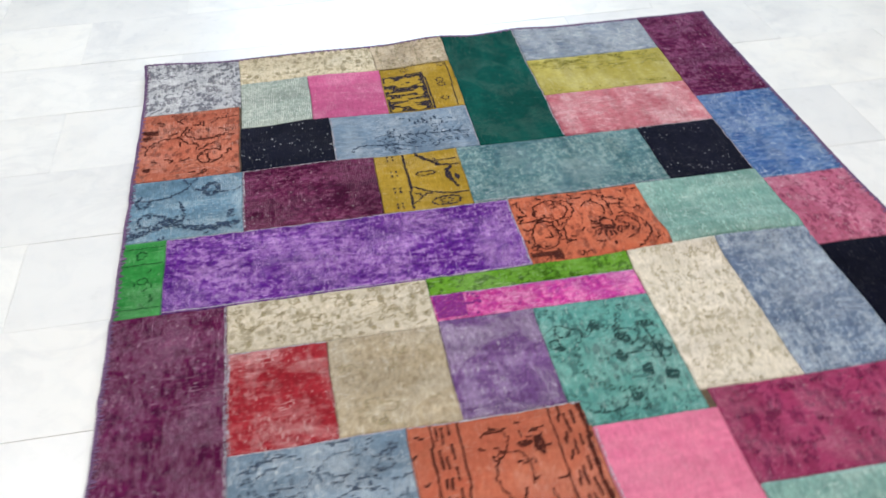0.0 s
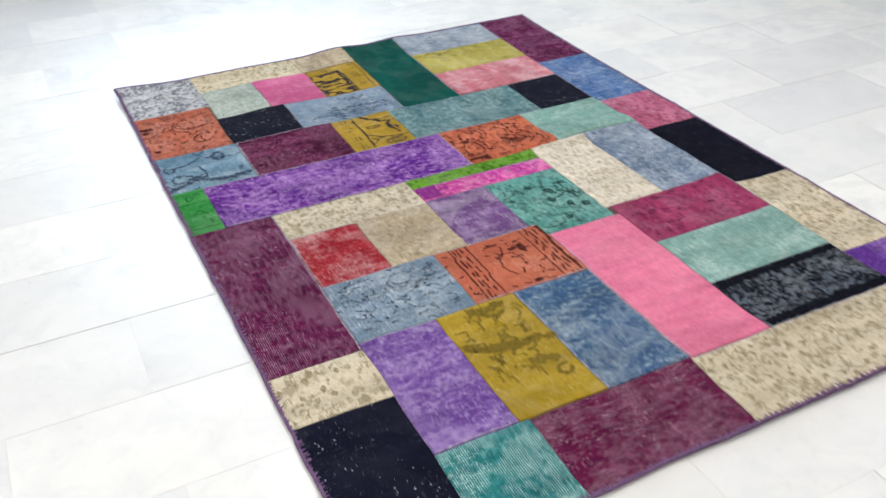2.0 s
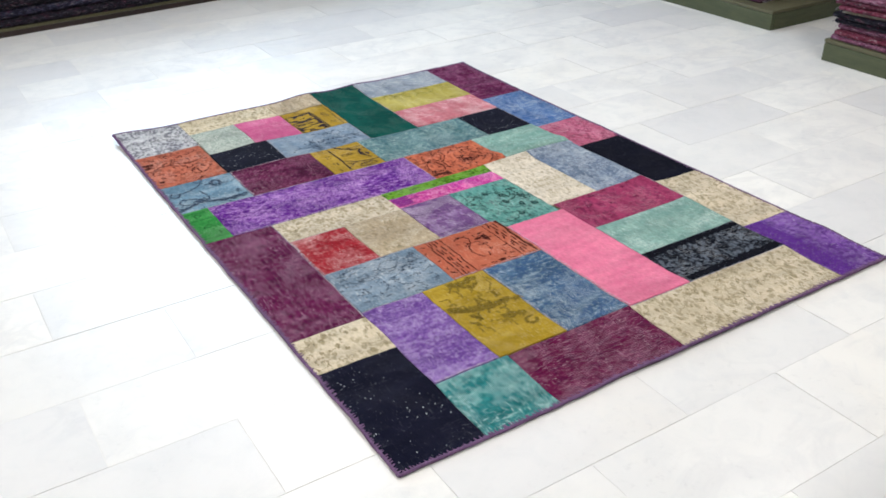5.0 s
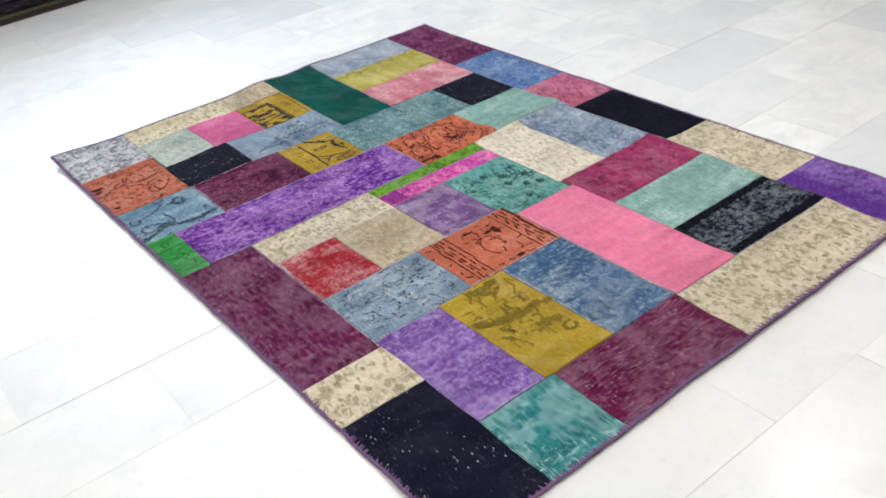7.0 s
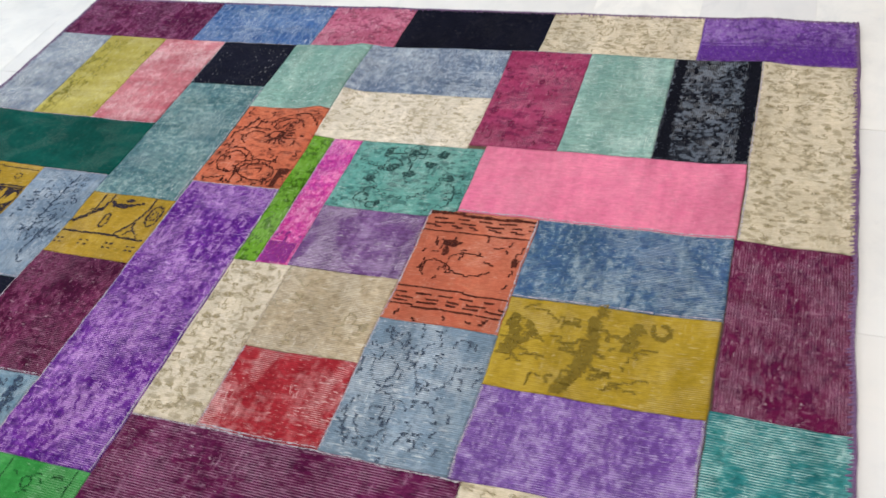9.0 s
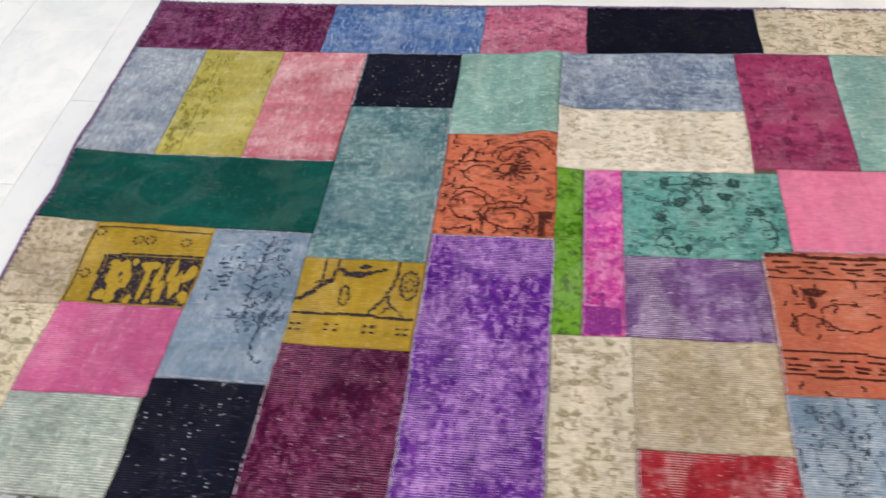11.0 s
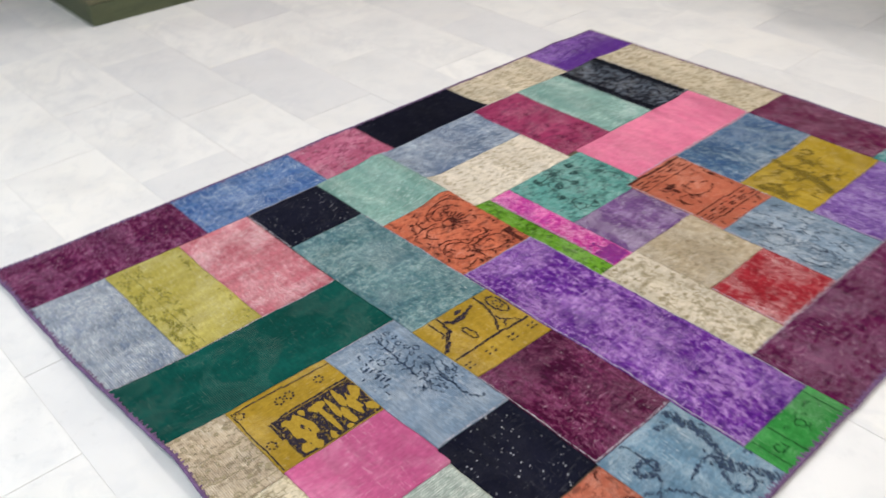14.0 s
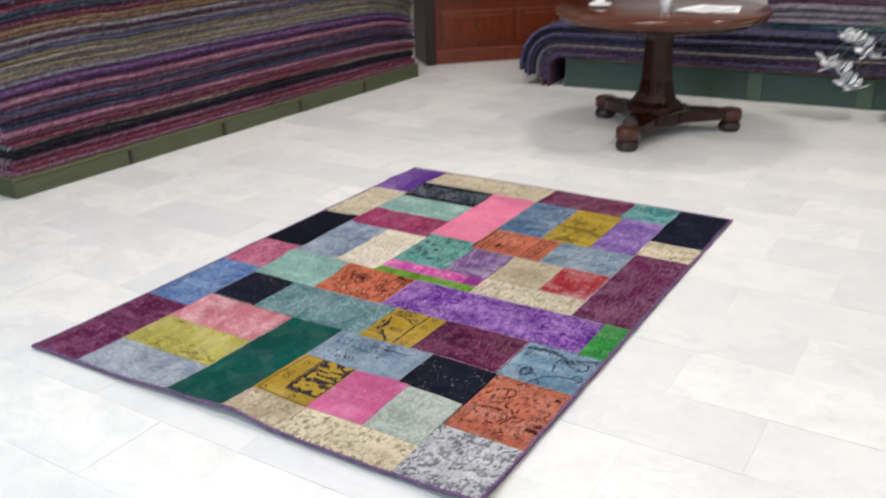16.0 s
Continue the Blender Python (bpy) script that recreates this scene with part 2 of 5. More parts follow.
MARBLE = marble()
GROUT = plain("pale_grout", "d6d5d2", "e4e2de", 0.9, 9)
PAINT = plain("white_wall_paint", "d8d6d0", "e4e2dd", 0.8, 3, 0.05)
GREEN_PAINT = plain("worn_green_painted_wood", "3b412a", "52573a", 0.6, 7, 0.3, stretch=(1, 1, 6))
GREEN_DARK = plain("dark_teal_green_painted_wood", "22372f", "324a40", 0.55, 7, 0.3, stretch=(1, 1, 6))
GREEN_MID = plain("mid_green_painted_wood", "35483a", "465a48", 0.5, 7, 0.3, stretch=(1, 1, 6))
GREEN_TOP = plain("bare_plinth_wood", "4c4a34", "625e44", 0.7, 9, 0.2)
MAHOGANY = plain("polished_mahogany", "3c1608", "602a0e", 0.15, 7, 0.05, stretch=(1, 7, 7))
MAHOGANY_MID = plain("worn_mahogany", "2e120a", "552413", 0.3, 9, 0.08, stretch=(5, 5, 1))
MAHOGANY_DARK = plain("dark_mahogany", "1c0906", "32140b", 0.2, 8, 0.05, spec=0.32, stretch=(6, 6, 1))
CABINET_WOOD = plain("reddish_cabinet_wood", "4a1c0e", "7a361c", 0.28, 6, 0.08, stretch=(5, 5, 1))
DARK_WOOD = plain("near_black_wood", "1a0f0c", "2a1812", 0.4, 6, 0.08)
BRASS = plain("dull_brass", "6b5128", "8d6d38", 0.35, 30, 0.05, metal=1.0)
PAPER = plain("white_paper", "dcdcda", "efefee", 0.7, 20, 0.05)
PETAL = plain("white_petal_cloth", "f0f0f2", "fafafc", 0.7, 30, 0.1)
STEM = plain("green_stem", "33452a", "4a5c38", 0.6, 20, 0.1)
glass = Mat("clear_glass", 0.02)
glass.b.inputs["Transmission Weight"].default_value = 1.0
GLASS = glass.done("f4f8f8")
# half-opaque white body puts the tumbler's bright reflections into its colour
thin = Mat("thin_whitened_glass", 0.02)
thin.b.inputs["Transmission Weight"].default_value, thin.b.inputs["IOR"].default_value = 0.55, 1.2
THIN_GLASS = thin.done("fafcfc")
BIND = plain("purple_wool_binding", "5a4460", "7e6286", 0.95, 60, 0.5, 0.1)
JUTE = plain("rug_backing_cloth", "4c4036", "6a5a4a", 0.95, 60, 0.3, 0.1)


# ---- building helpers ----
def finish(bm, smooth=False):
    bmesh.ops.recalc_face_normals(bm, faces=bm.faces)
    for f in bm.faces:
        f.smooth = smooth
    return bm


def mesh_of(name, bm, material, smooth=False):
    finish(bm, smooth)
    me = bpy.data.meshes.new(name)
    bm.to_mesh(me)
    bm.free()
    for mt in material if isinstance(material, (list, tuple)) else [material]:
        me.materials.append(mt)
    return me


def part(name, bm, material, parent=None, label="", smooth=False, m=None):
    ob = new(name, mesh_of(name, bm, material, smooth))
    if parent is not None:
        ob.parent = parent
    if m is not None:
        ob.matrix_basis = m
    return tagged(ob, label)


def empty(name, m, label, category, group="", kind=""):
    ob = new(name)
    ob.matrix_basis = m
    return tagged(ob, label, category, group, kind)


def add_box(bm, x0, x1, y0, y1, z0, z1, bevel=0.0):
    vs = [bm.verts.new((x, y, z)) for x in (x0, x1) for y in (y0, y1) for z in (z0, z1)]
    fs = [bm.faces.new([vs[i] for i in q]) for q in ((0, 1, 3, 2), (4, 6, 7, 5), (0, 4, 5, 1), (2, 3, 7, 6), (0, 2, 6, 4), (1, 5, 7, 3))]
    if bevel:
        es = {e for f in fs for e in f.edges}
        bmesh.ops.bevel(bm, geom=list(es), offset=bevel, segments=2, affect="EDGES", profile=0.5)
    return bm


def box(x0, x1, y0, y1, z0, z1, bevel=0.0):
    return add_box(bmesh.new(), x0, x1, y0, y1, z0, z1, bevel)


def lathe(profile, n=32, bm=None, cx=0.0, cy=0.0):
    """A solid of revolution from (radius, height) pairs."""
    bm = bm or bmesh.new()
    rings = []
    for r, z in profile:
        if r < 1e-5:
            rings.append([bm.verts.new((cx, cy, z))])
        else:
            rings.append([bm.verts.new((cx + r * math.cos(2 * math.pi * i / n), cy + r * math.sin(2 * math.pi * i / n), z)) for i in range(n)])
    for a, b in zip(rings, rings[1:]):
        for i in range(n):
            q = [a[i % len(a)], a[(i + 1) % len(a)], b[(i + 1) % len(b)], b[i % len(b)]]
            q = list(dict.fromkeys(q))
            if len(q) > 2:
                bm.faces.new(q)
    return bm


def tube(bm, pts, r, n=6):
    rings = []
    for i, p in enumerate(pts):
        a, b = Vector(pts[max(i - 1, 0)]), Vector(pts[min(i + 1, len(pts) - 1)])
        d = (b - a).normalized()
        u = d.cross(Vector((0, 0, 1)))
        u = u.normalized() if u.length > 1e-4 else Vector((1, 0, 0))
        v = d.cross(u)
        rings.append([bm.verts.new(Vector(p) + r * (math.cos(2 * math.pi * k / n) * u + math.sin(2 * math.pi * k / n) * v)) for k in range(n)])
    for a, b in zip(rings, rings[1:]):
        for k in range(n):
            bm.faces.new((a[k], a[(k + 1) % n], b[(k + 1) % n], b[k]))
    bm.faces.new(rings[0])
    bm.faces.new(rings[-1][::-1])
    return bm


# ---- room ----
X0, X1, Y0, Y1 = -3.2, 4.9, -7.0, 3.4
for nm, dims in (("wall_north_left", (X0, 0.0, Y1, Y1 + 0.2, 0, CEIL)), ("wall_north_right", (2.2, X1, Y1, Y1 + 0.2, 0, CEIL)),
                 ("wall_north_sill", (0.0, 2.2, Y1, Y1 + 0.2, 0, 0.8)), ("wall_north_head", (0.0, 2.2, Y1, Y1 + 0.2, 2.7, CEIL)),
                 ("wall_south", (X0, X1, Y0 - 0.2, Y0, 0, CEIL)), ("wall_east", (X1, X1 + 0.2, Y0 - 0.2, Y1 + 0.2, 0, CEIL)),
                 ("wall_west", (X0 - 0.2, X0, Y0 - 0.2, Y1 + 0.2, 0, CEIL))):
    tagged(part(nm, box(*dims), PAINT), "plain white painted shop wall", "wall", kind="structure")
tagged(part("ceiling", box(X0 - 0.2, X1 + 0.2, Y0 - 0.2, Y1 + 0.2, CEIL, CEIL + 0.15), PAINT), "plain white painted ceiling", "ceiling", kind="structure")


# ---- the patchwork rug ----
RW, RL = 1.753, 2.40


def rug_xy(x, s):
    """From the rug's own width and length to the floor: one end is drawn in a little where it lifts."""
    k = x / RW
    pull = 0.034 - 0.026 * k + 0.014 * math.exp(-((k - 0.5) / 0.13) ** 2)
    wx = 0.0034 * noise.noise((x * 7, s * 7, 3)) + 0.0020 * noise.noise((x * 24, s * 24, 7))
    ws = 0.0034 * noise.noise((x * 7, s * 7, 13)) + 0.0020 * noise.noise((x * 24, s * 24, 17))
    return wx + x - 0.004 * math.sin(s * 2.4) - 0.016 * (1 - k) * math.exp(-s / 0.2), ws - s - pull * max(0.0, 1 - s / 0.17) - 0.006 * k * (s / RL) ** 3


def rug_z(x, s):
    """Height of the rug's upper face: it lies in soft waves, one of them lifting the edge."""
    z = 0.0115 + 0.0025 * math.sin(3.1 * x + 1.2) * math.sin(2.3 * s)
    z += 0.009 * math.exp(-s / 0.10) * (1 - 0.6 * x / RW)
    z += 0.013 * math.exp(-((x / 0.14) ** 2) - (s / 0.14) ** 2)
    z += 0.017 * math.exp(-((x - 0.86) / 0.11) ** 2) * math.exp(-s / 0.40)
    z += 0.010 * math.exp(-((x - 1.12) / 0.10) ** 2) * math.exp(-s / 0.15)
    z += 0.020 * math.exp(-((s - 1.092) / 0.05) ** 2) * math.exp(-((x - 1.36) / 0.26) ** 2)
    z += 0.010 * math.exp(-((x - 0.50) / 0.15) ** 2) * math.exp(-((s - 0.4) / 0.3) ** 2)
    z += 0.007 * math.exp(-((x - 1.54) / 0.05) ** 2) * math.exp(-((s - 1.6) / 0.3) ** 2)
    z += 0.006 * math.exp(-((s - 2.18) / 0.06) ** 2)
    return z


def rug_point(x, s, lift=0.0):
    return (*rug_xy(x, s), rug_z(x, s) + lift)


PATCHES = [
    ("white", 0, 0.27, 0, 0.303, "a4a4a8", "bababc", "d2d0ce", "bloom", "X", "4c4c58", 0.5),
    ("cream_strip", 0.27, 0.667, 0, 0.176, "bfb094", "d1c3a7", "d8d2c0", "floral", "X", "7e7254", 0.24),
    ("beige_strip", 0.667, 0.888, 0, 0.174, "a99780", "bcab92", "d3cbb9", "floral", "Y", "6c5e46", 0.3),
    ("grey_green", 0.27, 0.465, 0.176, 0.424, "8c978e", "a4aca2", "d4d4c8", "ribbed", "X", "78857a", 0.55),
    ("hot_pink", 0.465, 0.674, 0.176, 0.43, "b0507a", "bc5e84", "e0a0b8", "worn", "X", "7c3060", 0.25),
    ("yellow_figured", 0.674, 0.888, 0.174, 0.43, "917424", "a48630", "c0a458", "worn", "X", "2a2530", 0.2),
    ("orange_scroll", 0, 0.264, 0.303, 0.632, "a05440", "ae644e", "c88a72", "floral", "X", "4a2822", 0.3),
    ("blue_scroll", 0, 0.272, 0.632, 0.877, "587488", "6c8a9c", "a4b4bc", "worn", "X", "23304a", 0.5),
    ("lime_green_square", 0, 0.097, 0.877, 1.129, "247030", "368440", "74ac74", "worn", "X", "15421c", 0.25),
    ("black_flecked", 0.268, 0.508, 0.424, 0.632, "0f101c", "171826", "b8b8ba", "speckle", "X", "000000", 0.10),
    ("blue_tree", 0.508, 0.888, 0.43, 0.635, "647688", "748698", "aeb6bc", "worn", "Y", "303a50", 0.45),
    ("maroon_plain", 0.272, 0.604, 0.632, 0.879, "480c2e", "58153c", "8e446e", "mottle", "X", "2c0a20", 0.52),
    ("yellow_bordered", 0.604, 0.822, 0.635, 0.878, "917424", "a48630", "c0a458", "worn", "X", "2a2530", 0.2),
    ("teal_grey", 0.822, 1.316, 0.635, 0.877, "46696e", "5c7e80", "a0b0ac", "mottle", "Y", "3d5c68", 0.5),
    ("green_velvet", 0.888, 1.117, 0, 0.635, "063c35", "0a4a42", "2c6658", "worn", "Y", "03352e", 0.08),
    ("blue_grey_edge", 1.117, 1.531, 0, 0.21, "76808c", "929aa4", "d0d2d2", "ribbed", "Y", "5c6c88", 0.55),
    ("olive_yellow", 1.117, 1.531, 0.21, 0.416, "a29646", "b0a45a", "c8c090", "worn", "Y", "5f5a28", 0.3),
    ("rose_worn", 1.117, 1.531, 0.416, 0.632, "b05e6a", "c07880", "e6c6c8", "worn", "Y", "8a3c58", 0.6),
    ("maroon_corner", 1.531, 1.753, 0, 0.51, "4e0e34", "621a46", "96547e", "mottle", "X", "3c1030", 0.60),
    ("blue_worn", 1.531, 1.753, 0.51, 0.919, "33568a", "4c6e9c", "b0c0d0", "ribbed", "Y", "2a4a80", 0.60),
    ("rose_figured", 1.535, 1.753, 0.919, 1.184, "a8526c", "b56680", "d29cae", "floral", "Y", "7c3450", 0.4),
    ("black_velvet", 1.541, 1.753, 1.184, 1.607, "0a0b17", "10111e", "3a3a44", "speckle", "X", "000000", 0.0),
    ("cream_leafy", 1.543, 1.753, 1.607, 2.02, "bfb199", "d0c3ac", "dad5c6", "floral", "X", "7e7254", 0.21),
    ("purple_corner", 1.543, 1.753, 2.02, 2.4, "663a8c", "784c9c", "a48cbc", "mottle", "X", "3a1c5c", 0.4),
    ("black_square", 1.316, 1.531, 0.632, 0.876, "0f101c", "171826", "9c9ca0", "speckle", "Y", "000000", 0.10),
    ("mint_banded", 1.222, 1.536, 0.876, 1.123, "6c9288", "80a298", "a8c2b8", "worn", "X", "4c7a70", 0.55),
    ("orange_flower", 0.9, 1.222, 0.878, 1.125, "b05a40", "be6a4e", "d08e6c", "floral", "X", "4a2420", 0.15),
    ("blue_grey_worn", 1.32, 1.54, 1.123, 1.536, "66758a", "7c8a9c", "b8c0c8", "mottle", "Y", "4c5a74", 0.65),
    ("cream_sprig", 1.112, 1.32, 1.123, 1.536, "c5baa6", "d4c9b9", "dedacc", "floral", "X", "9a8e74", 0.21),
    ("raspberry", 1.127, 1.54, 1.536, 1.753, "842a4e", "943a5c", "b86a88", "floral", "Y", "52153a", 0.25),
    ("mint_worn", 1.128, 1.541, 1.753, 1.97, "70948c", "84a69c", "b4ccc4", "worn", "X", "4c7a70", 0.6),
    ("black_lace", 1.128, 1.541, 1.97, 2.18, "12131b", "1e2028", "7c8490", "bloom", "Y", "5c646f", 0.3),
    ("cream_long", 0.886, 1.541, 2.18, 2.4, "b6a990", "c7baa3", "d6d0be", "floral", "X", "7e7254", 0.21),
    ("pink_plain", 0.888, 1.126, 1.582, 2.178, "c86686", "d47892", "e298b0", "worn", "X", "a04068", 0.12),
    ("teal_flower", 0.862, 1.111, 1.261, 1.582, "4e8680", "62988e", "98bab2", "floral", "X", "203c40", 0.35),
    ("lime_band", 0.662, 1.111, 1.125, 1.182, "50801c", "64942c", "8cb060", "floral", "Y", "2c4c10", 0.25),
    ("magenta_band", 0.662, 1.11, 1.182, 1.261, "be2e86", "cc4896", "e49cc4", "mottle", "Y", "8c2080", 0.7),
    ("plum", 0.662, 0.862, 1.261, 1.522, "5e3f6e", "724f80", "a490ae", "worn", "X", "4a2c5c", 0.85),
    ("orange_striped", 0.556, 0.887, 1.522, 1.77, "a65640", "b2664e", "c68a6c", "worn", "X", "3a1a18", 0.2),
    ("sand", 0.435, 0.662, 1.272, 1.522, "a09076", "b0a088", "c0b6a2", "floral", "X", "8c7c62", 0.5),
    ("cream_vine", 0.236, 0.662, 1.128, 1.272, "b9ac94", "c9bdaa", "d8d2c2", "floral", "X", "7e7254", 0.21),
    ("red_worn", 0.236, 0.435, 1.272, 1.522, "8c1e28", "9e2e36", "d8a4a4", "worn", "X", "701018", 0.6),
    ("purple_long", 0.097, 0.9, 0.879, 1.127, "561c7a", "6e3290", "c496d2", "mottle", "X", "3c1468", 0.66),
    ("maroon_long", 0, 0.236, 1.129, 1.796, "4c0d34", "5e1a44", "945080", "ribbed", "X", "2e0a24", 0.48),
    ("slate_blue", 0.236, 0.556, 1.522, 1.77, "66798a", "7a8c9c", "aeb6bc", "worn", "X", "3a4250", 0.55),
    ("cream_block", 0, 0.236, 1.796, 1.969, "b9ac92", "c9bca6", "d8d2c0", "floral", "X", "7e7254", 0.21),
    ("black_block", 0, 0.235, 1.969, 2.4, "0f1020", "161727", "c0c8cc", "speckle", "X", "000000", 0.03),
    ("lilac", 0.235, 0.436, 1.77, 2.17, "6c488e", "80629e", "b09cc6", "mottle", "X", "54307a", 0.5),
    ("mustard", 0.436, 0.66, 1.77, 2.171, "947a22", "a48a32", "b49a56", "worn", "X", "6c5818", 0.25),
    ("denim_blue", 0.66, 0.887, 1.77, 2.174, "3a5674", "506c84", "98a6ae", "mottle", "X", "2c4a74", 0.7),
    ("teal_streaked", 0.235, 0.459, 2.172, 2.4, "226a6e", "32807f", "aed4d0", "ribbed", "X", "1c5c60", 0.62),
    ("maroon_end", 0.459, 0.884, 2.175, 2.4, "4e0c30", "5e163c", "9c5c80", "ribbed", "Y", "3a1030", 0.42),
]
rug = empty("patchwork_rug", pose(0, 0, 0), "patchwork rug of overdyed worn wool pieces, purple whipped edge, on marble", "rug")

SEAM = 0.0004


def patch_mesh(x0, x1, s0, s1):
    """A piece of the rug: a cushioned sheet that dips into the seams, with thickness."""
    bm = bmesh.new()
    nx, ns = max(3, round((x1 - x0) / 0.03)), max(3, round((s1 - s0) / 0.03))
    fx = [0, 0.006 / (x1 - x0)] + [i / nx for i in range(1, nx)] + [1 - 0.006 / (x1 - x0), 1]
    fs = [0, 0.006 / (s1 - s0)] + [i / ns for i in range(1, ns)] + [1 - 0.006 / (s1 - s0), 1]
    grid = []
    for a in fx:
        row = []
        for b in fs:
            x, s = x0 + SEAM + a * (x1 - x0 - 2 * SEAM), s0 + SEAM + b * (s1 - s0 - 2 * SEAM)
            edge = a in (0, 1) or b in (0, 1)
            row.append(bm.verts.new(rug_point(x, s, -0.0003 if edge else 0.0007 * noise.noise((x * 40, s * 40, 0)))))
        grid.append(row)
    for a, b in zip(grid, grid[1:]):
        for i in range(len(fs) - 1):
            bm.faces.new((a[i], a[i + 1], b[i + 1], b[i]))
    rim = [e for e in bm.edges if e.is_boundary]
    ext = bmesh.ops.extrude_edge_only(bm, edges=rim)
    for v in ext["geom"]:
        if isinstance(v, bmesh.types.BMVert):
            v.co.z -= 0.005
    return bm


PIECE = {}
for i, (nm, x0, x1, s0, s1, c1, c2, worn, style, rib, ink, wear) in enumerate(PATCHES):
    mt = wool("wool_" + nm, c1, c2, worn, style, rib, ink, wear, seed=0.37 * i + 0.2)
    words = nm.replace("_", " ")
    PIECE[nm] = part("patch", patch_mesh(x0, x1, s0, s1), mt, rug, words + " overdyed wool piece", True)


# ---- remains of woven pattern on some pieces: strokes and blots of dark wool ----


def worn_ink(name, c1, c2, cover=0.42):
    """Dark pattern wool, rubbed through in places to the ground below."""
    m = Mat(name, 0.95, 0, 0.06)
    m.put(m.b.inputs["Alpha"], m.ramp(m.noise(150, 3, 0.7, 0.2), cover - 0.05, cover + 0.05))
    g = m.noise(120, 4, 0.7)
    return m.done(m.mix(m.ramp(g, 0.35, 0.65), c1, c2), g, 0.5, 0.002)


INK = worn_ink("dark_pattern_wool", "262229", "3a3238", 0.41)
INK_BROWN = worn_ink("brown_pattern_wool", "3c1e1a", "562a20", 0.38)
INK_BLUE = worn_ink("dark_blue_pattern_wool", "2c3a4e", "425064", 0.45)
INK_OLIVE = worn_ink("olive_pattern_wool", "6a5820", "7a682a", 0.40)
INK_SLATE = worn_ink("slate_pattern_wool", "3a4454", "525e6e", 0.48)
INK_BLACK = worn_ink("black_pattern_wool", "0b0c13", "14151e", 0.34)
INK_OLIVE_PALE = worn_ink("faint_olive_pattern_wool", "7c7634", "8a843e", 0.48)
INK_GREEN = worn_ink("dark_green_pattern_wool", "16421f", "24522c", 0.42)
INK_TEAL = worn_ink("dark_teal_pattern_wool", "24403f", "34504e", 0.44)
RECT = {p[0]: p[1:5] for p in PATCHES}


